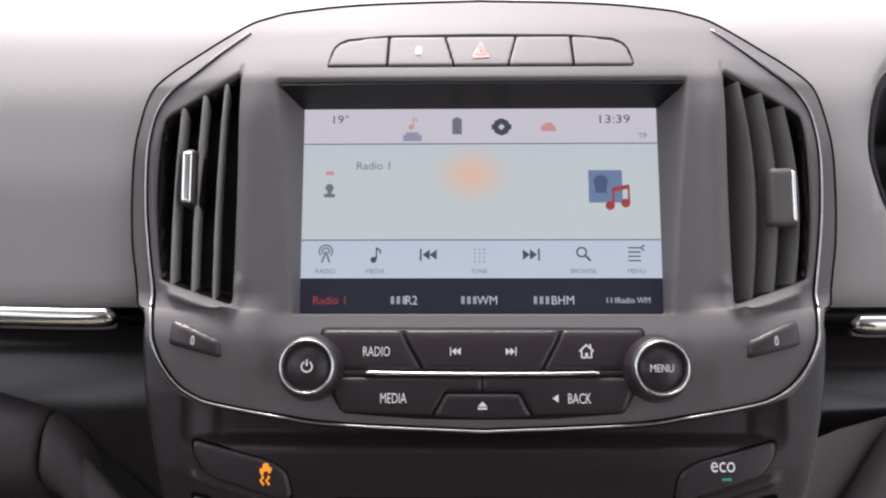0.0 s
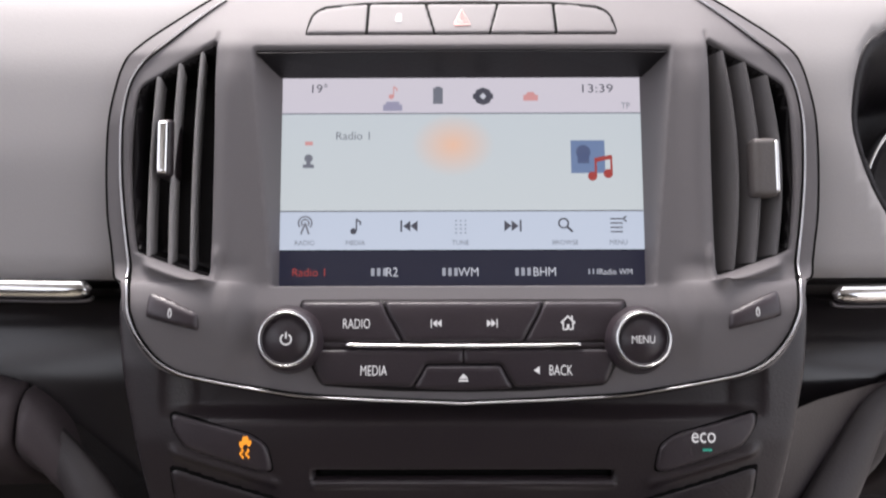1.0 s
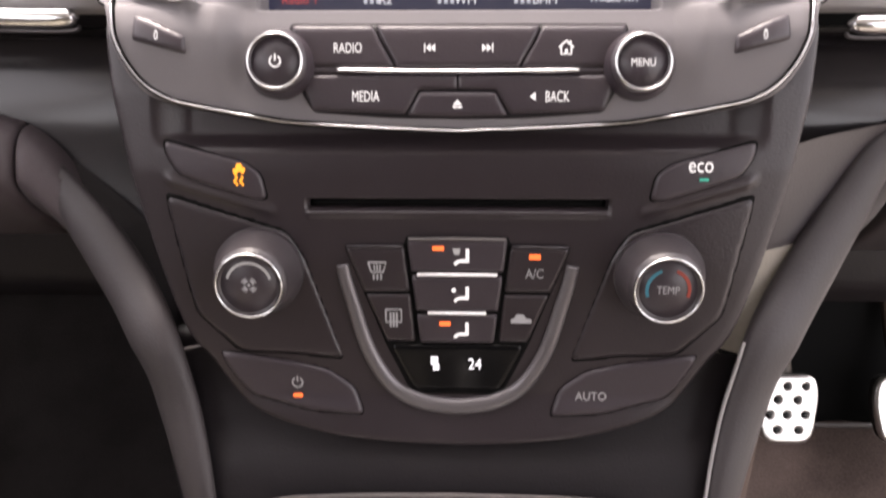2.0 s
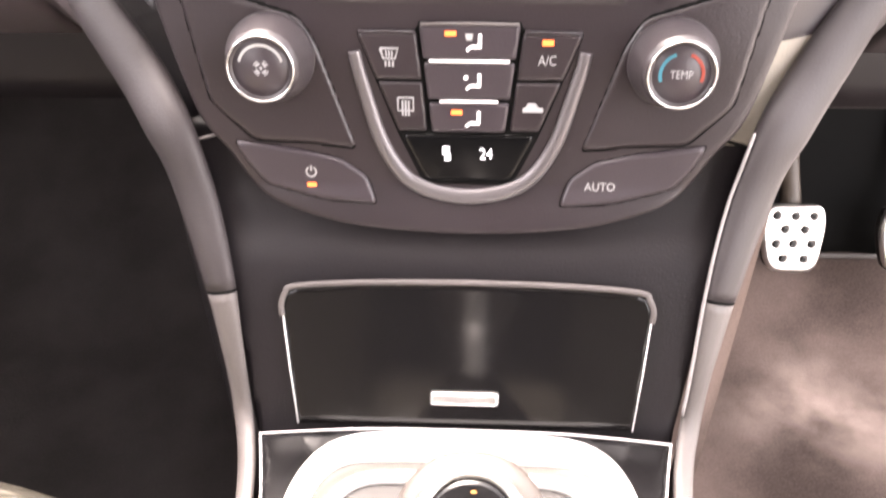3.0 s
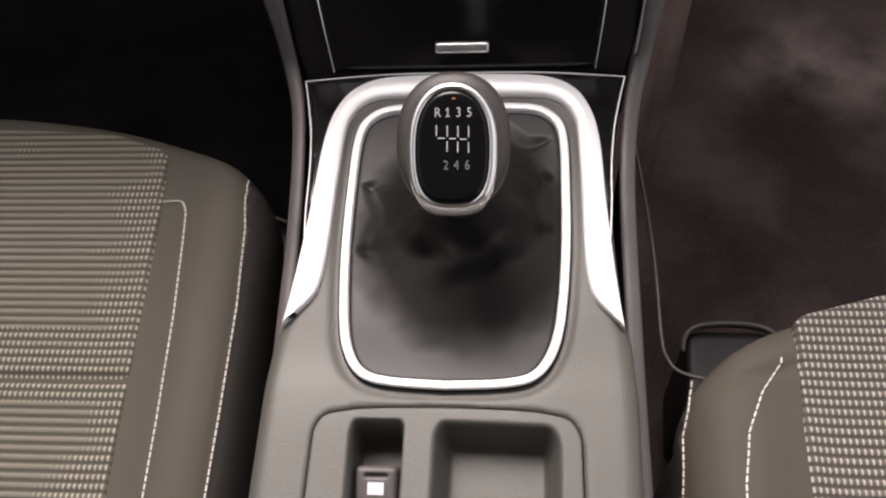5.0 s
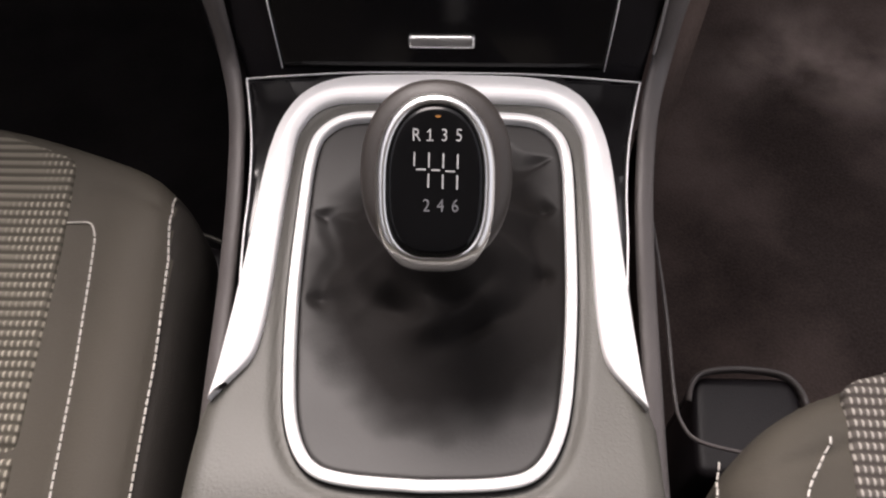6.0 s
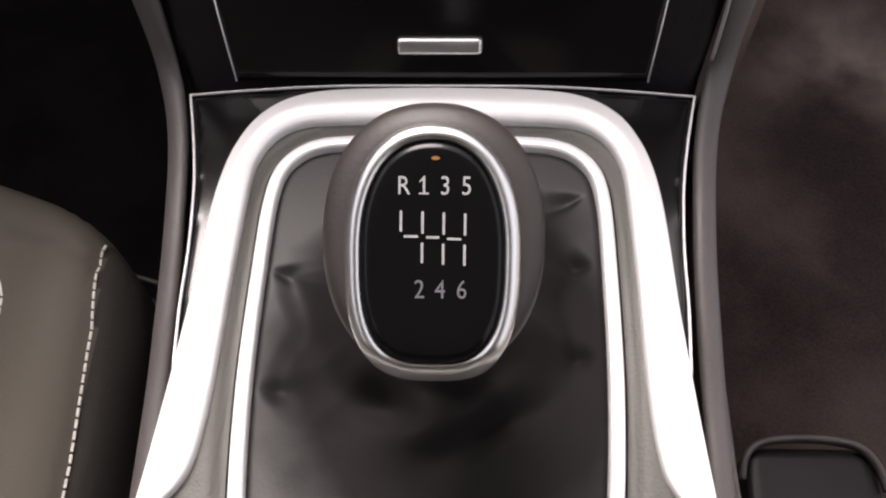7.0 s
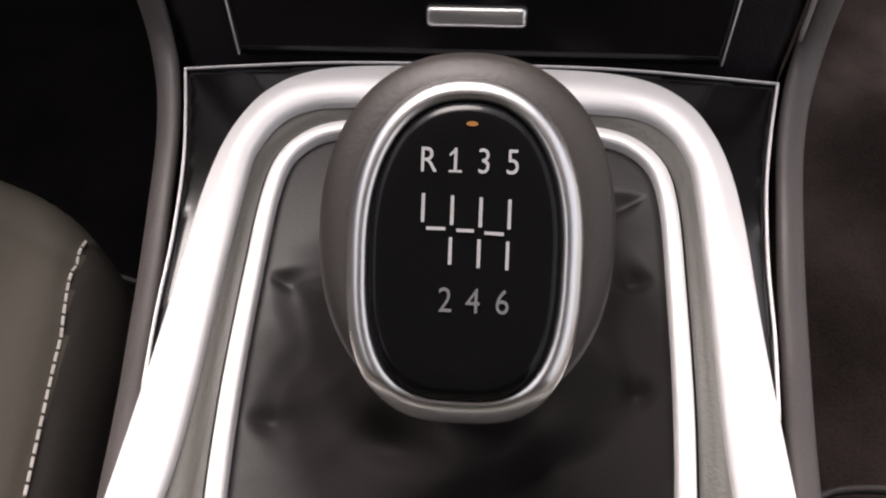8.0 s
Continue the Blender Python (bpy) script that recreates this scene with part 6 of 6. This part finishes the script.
seat("driver_seat", "grey-brown cloth driver seat set further back, ribbed with pale dots", 1, -0.135, 0.188, ((-0.40, 0.06, 0.106, 0.135, 0.160, 0.182), (0.154, 0.155, 0.158, 0.163, 0.174, 0.1900)), ((-0.40, 0.10, 0.140, 0.173), (0.1285, 0.1290, 0.1315, 0.1405)), 0.027)

valance = thing("seat_valance", "black plastic seat valance with a thin lit edge", "car seat trim")
relief("valance_plate", rounded([(-0.190, -0.35), (-0.116, -0.35), (-0.116, 0.180), (-0.150, 0.1975), (-0.190, 0.2100)], 0.006), lambda a, b: (np.stack([a, b, np.full(len(a), 0.262)], 1), np.broadcast_to((0.0, 0.0, 1.0), (len(a), 3))), BLACK, valance, h=0.0, edge=0.004, res=0.006, thick=0.12)
sweep("valance_edge", curve([(-0.200, 0.2160, 0.263), (-0.186, 0.2126, 0.264), (-0.166, 0.2070, 0.2645), (-0.150, 0.2010, 0.2645), (-0.126, 0.1900, 0.263)], 5), CONS, valance, w=0.0030, h=0.0022, up=(0, -0.3, 1), label="thin grey edge")

edge = thing("tunnel_edge", "thin grey trim edge along the tunnel carpet", "trim", kind="structure")
sweep("edge_strip", curve([(0.1210, 0.262, 0.31), (0.1235, 0.244, 0.303), (0.129, 0.194, 0.297), (0.132, 0.142, 0.295), (0.1322, 0.092, 0.294), (0.1350, 0.075, 0.292), (0.145, 0.065, 0.290), (0.175, 0.060, 0.285)], 6), RAILM, edge, w=0.0024, h=0.0012, up=(0.6, 0, 0.8))
# seat adjuster bar in the driver's footwell
bar = thing("seat_adjuster", "black seat adjusting handle on the footwell carpet", "handle")
sweep("handle", curve([(0.163, 0.120, 0.203), (0.166, 0.132, 0.206), (0.176, 0.1395, 0.207), (0.2, 0.142, 0.207), (0.226, 0.1390, 0.206), (0.237, 0.129, 0.204), (0.241, 0.115, 0.202)], 5), RAILM, bar, w=0.0042, h=0.0040, up=(0, 0, 1))
relief("handle_plate", rounded([(0.162, 0.07), (0.242, 0.07), (0.237, 0.139), (0.167, 0.139)], 0.010), lambda a, b: (np.stack([a, b, np.full(len(a), 0.197)], 1), np.broadcast_to((0.0, 0.0, 1.0), (len(a), 3))), BLACK, bar, h=0.005, edge=0.004, res=0.004, thick=0.12)


# ---- pedals ----
def pedal(name, label, x0, x1, z0, z1, y):
    pd = thing(name, label, "pedal", "foot pedals")
    pf = plane((0, y, z0), (1, 0, 0), (0, 0.5, 1))
    w, hh = x1 - x0, (z1 - z0) * 1.12
    pts = [(x0 + w * 0.14, 0), (x1 - w * 0.10, 0), (x1, hh * 0.72), (x1 - w * 0.06, hh), (x0 + w * 0.06, hh), (x0, hh * 0.6)]
    dots = [disc(x0 + w * u, hh * v, 0.0038, 10) for v, us in ((0.2, (0.36, 0.68)), (0.42, (0.24, 0.5, 0.78)), (0.64, (0.36, 0.66)), (0.84, (0.22, 0.5, 0.78))) for u in us]
    relief("plate", rounded(pts, 0.016), pf, STEEL, pd, h=0.003, edge=0.003, res=0.0022, thick=0.006, holes=dots, label="bright drilled steel pedal plate")
    for d in dots:
        c, n = at3(pf, *d.mean(0), -0.004)
        lathe("stud", [(0.0037, 0), (0.0035, 0.007), (0.002, 0.0082), (0.0005, 0.0082)], c, n, RUBBER, pd, 10, "black rubber stud")
    relief("pad", rounded(pts, 0.016), pf, RUBBER, pd, h=-0.003, edge=0.002, res=0.006, thick=0.01)
    c, n = at3(pf, (x0 + x1) / 2, hh * 0.9, -0.012)
    sweep("arm", curve([tuple(c), (c.x, c.y + 0.09, c.z + 0.10), (c.x, c.y + 0.10, c.z + 0.26)], 5), PEDALARM, pd, w=0.024, h=0.006, up=(0, -1, 0.5), label="steel arm, footwell shade painted in dark brown")
    return pd


pedal("clutch_pedal", "drilled bright metal clutch pedal with black studs", 0.319, 0.391, 0.123, 0.191, 0.70)
pedal("brake_pedal", "drilled bright metal brake pedal with black studs", 0.450, 0.522, 0.123, 0.191, 0.70)
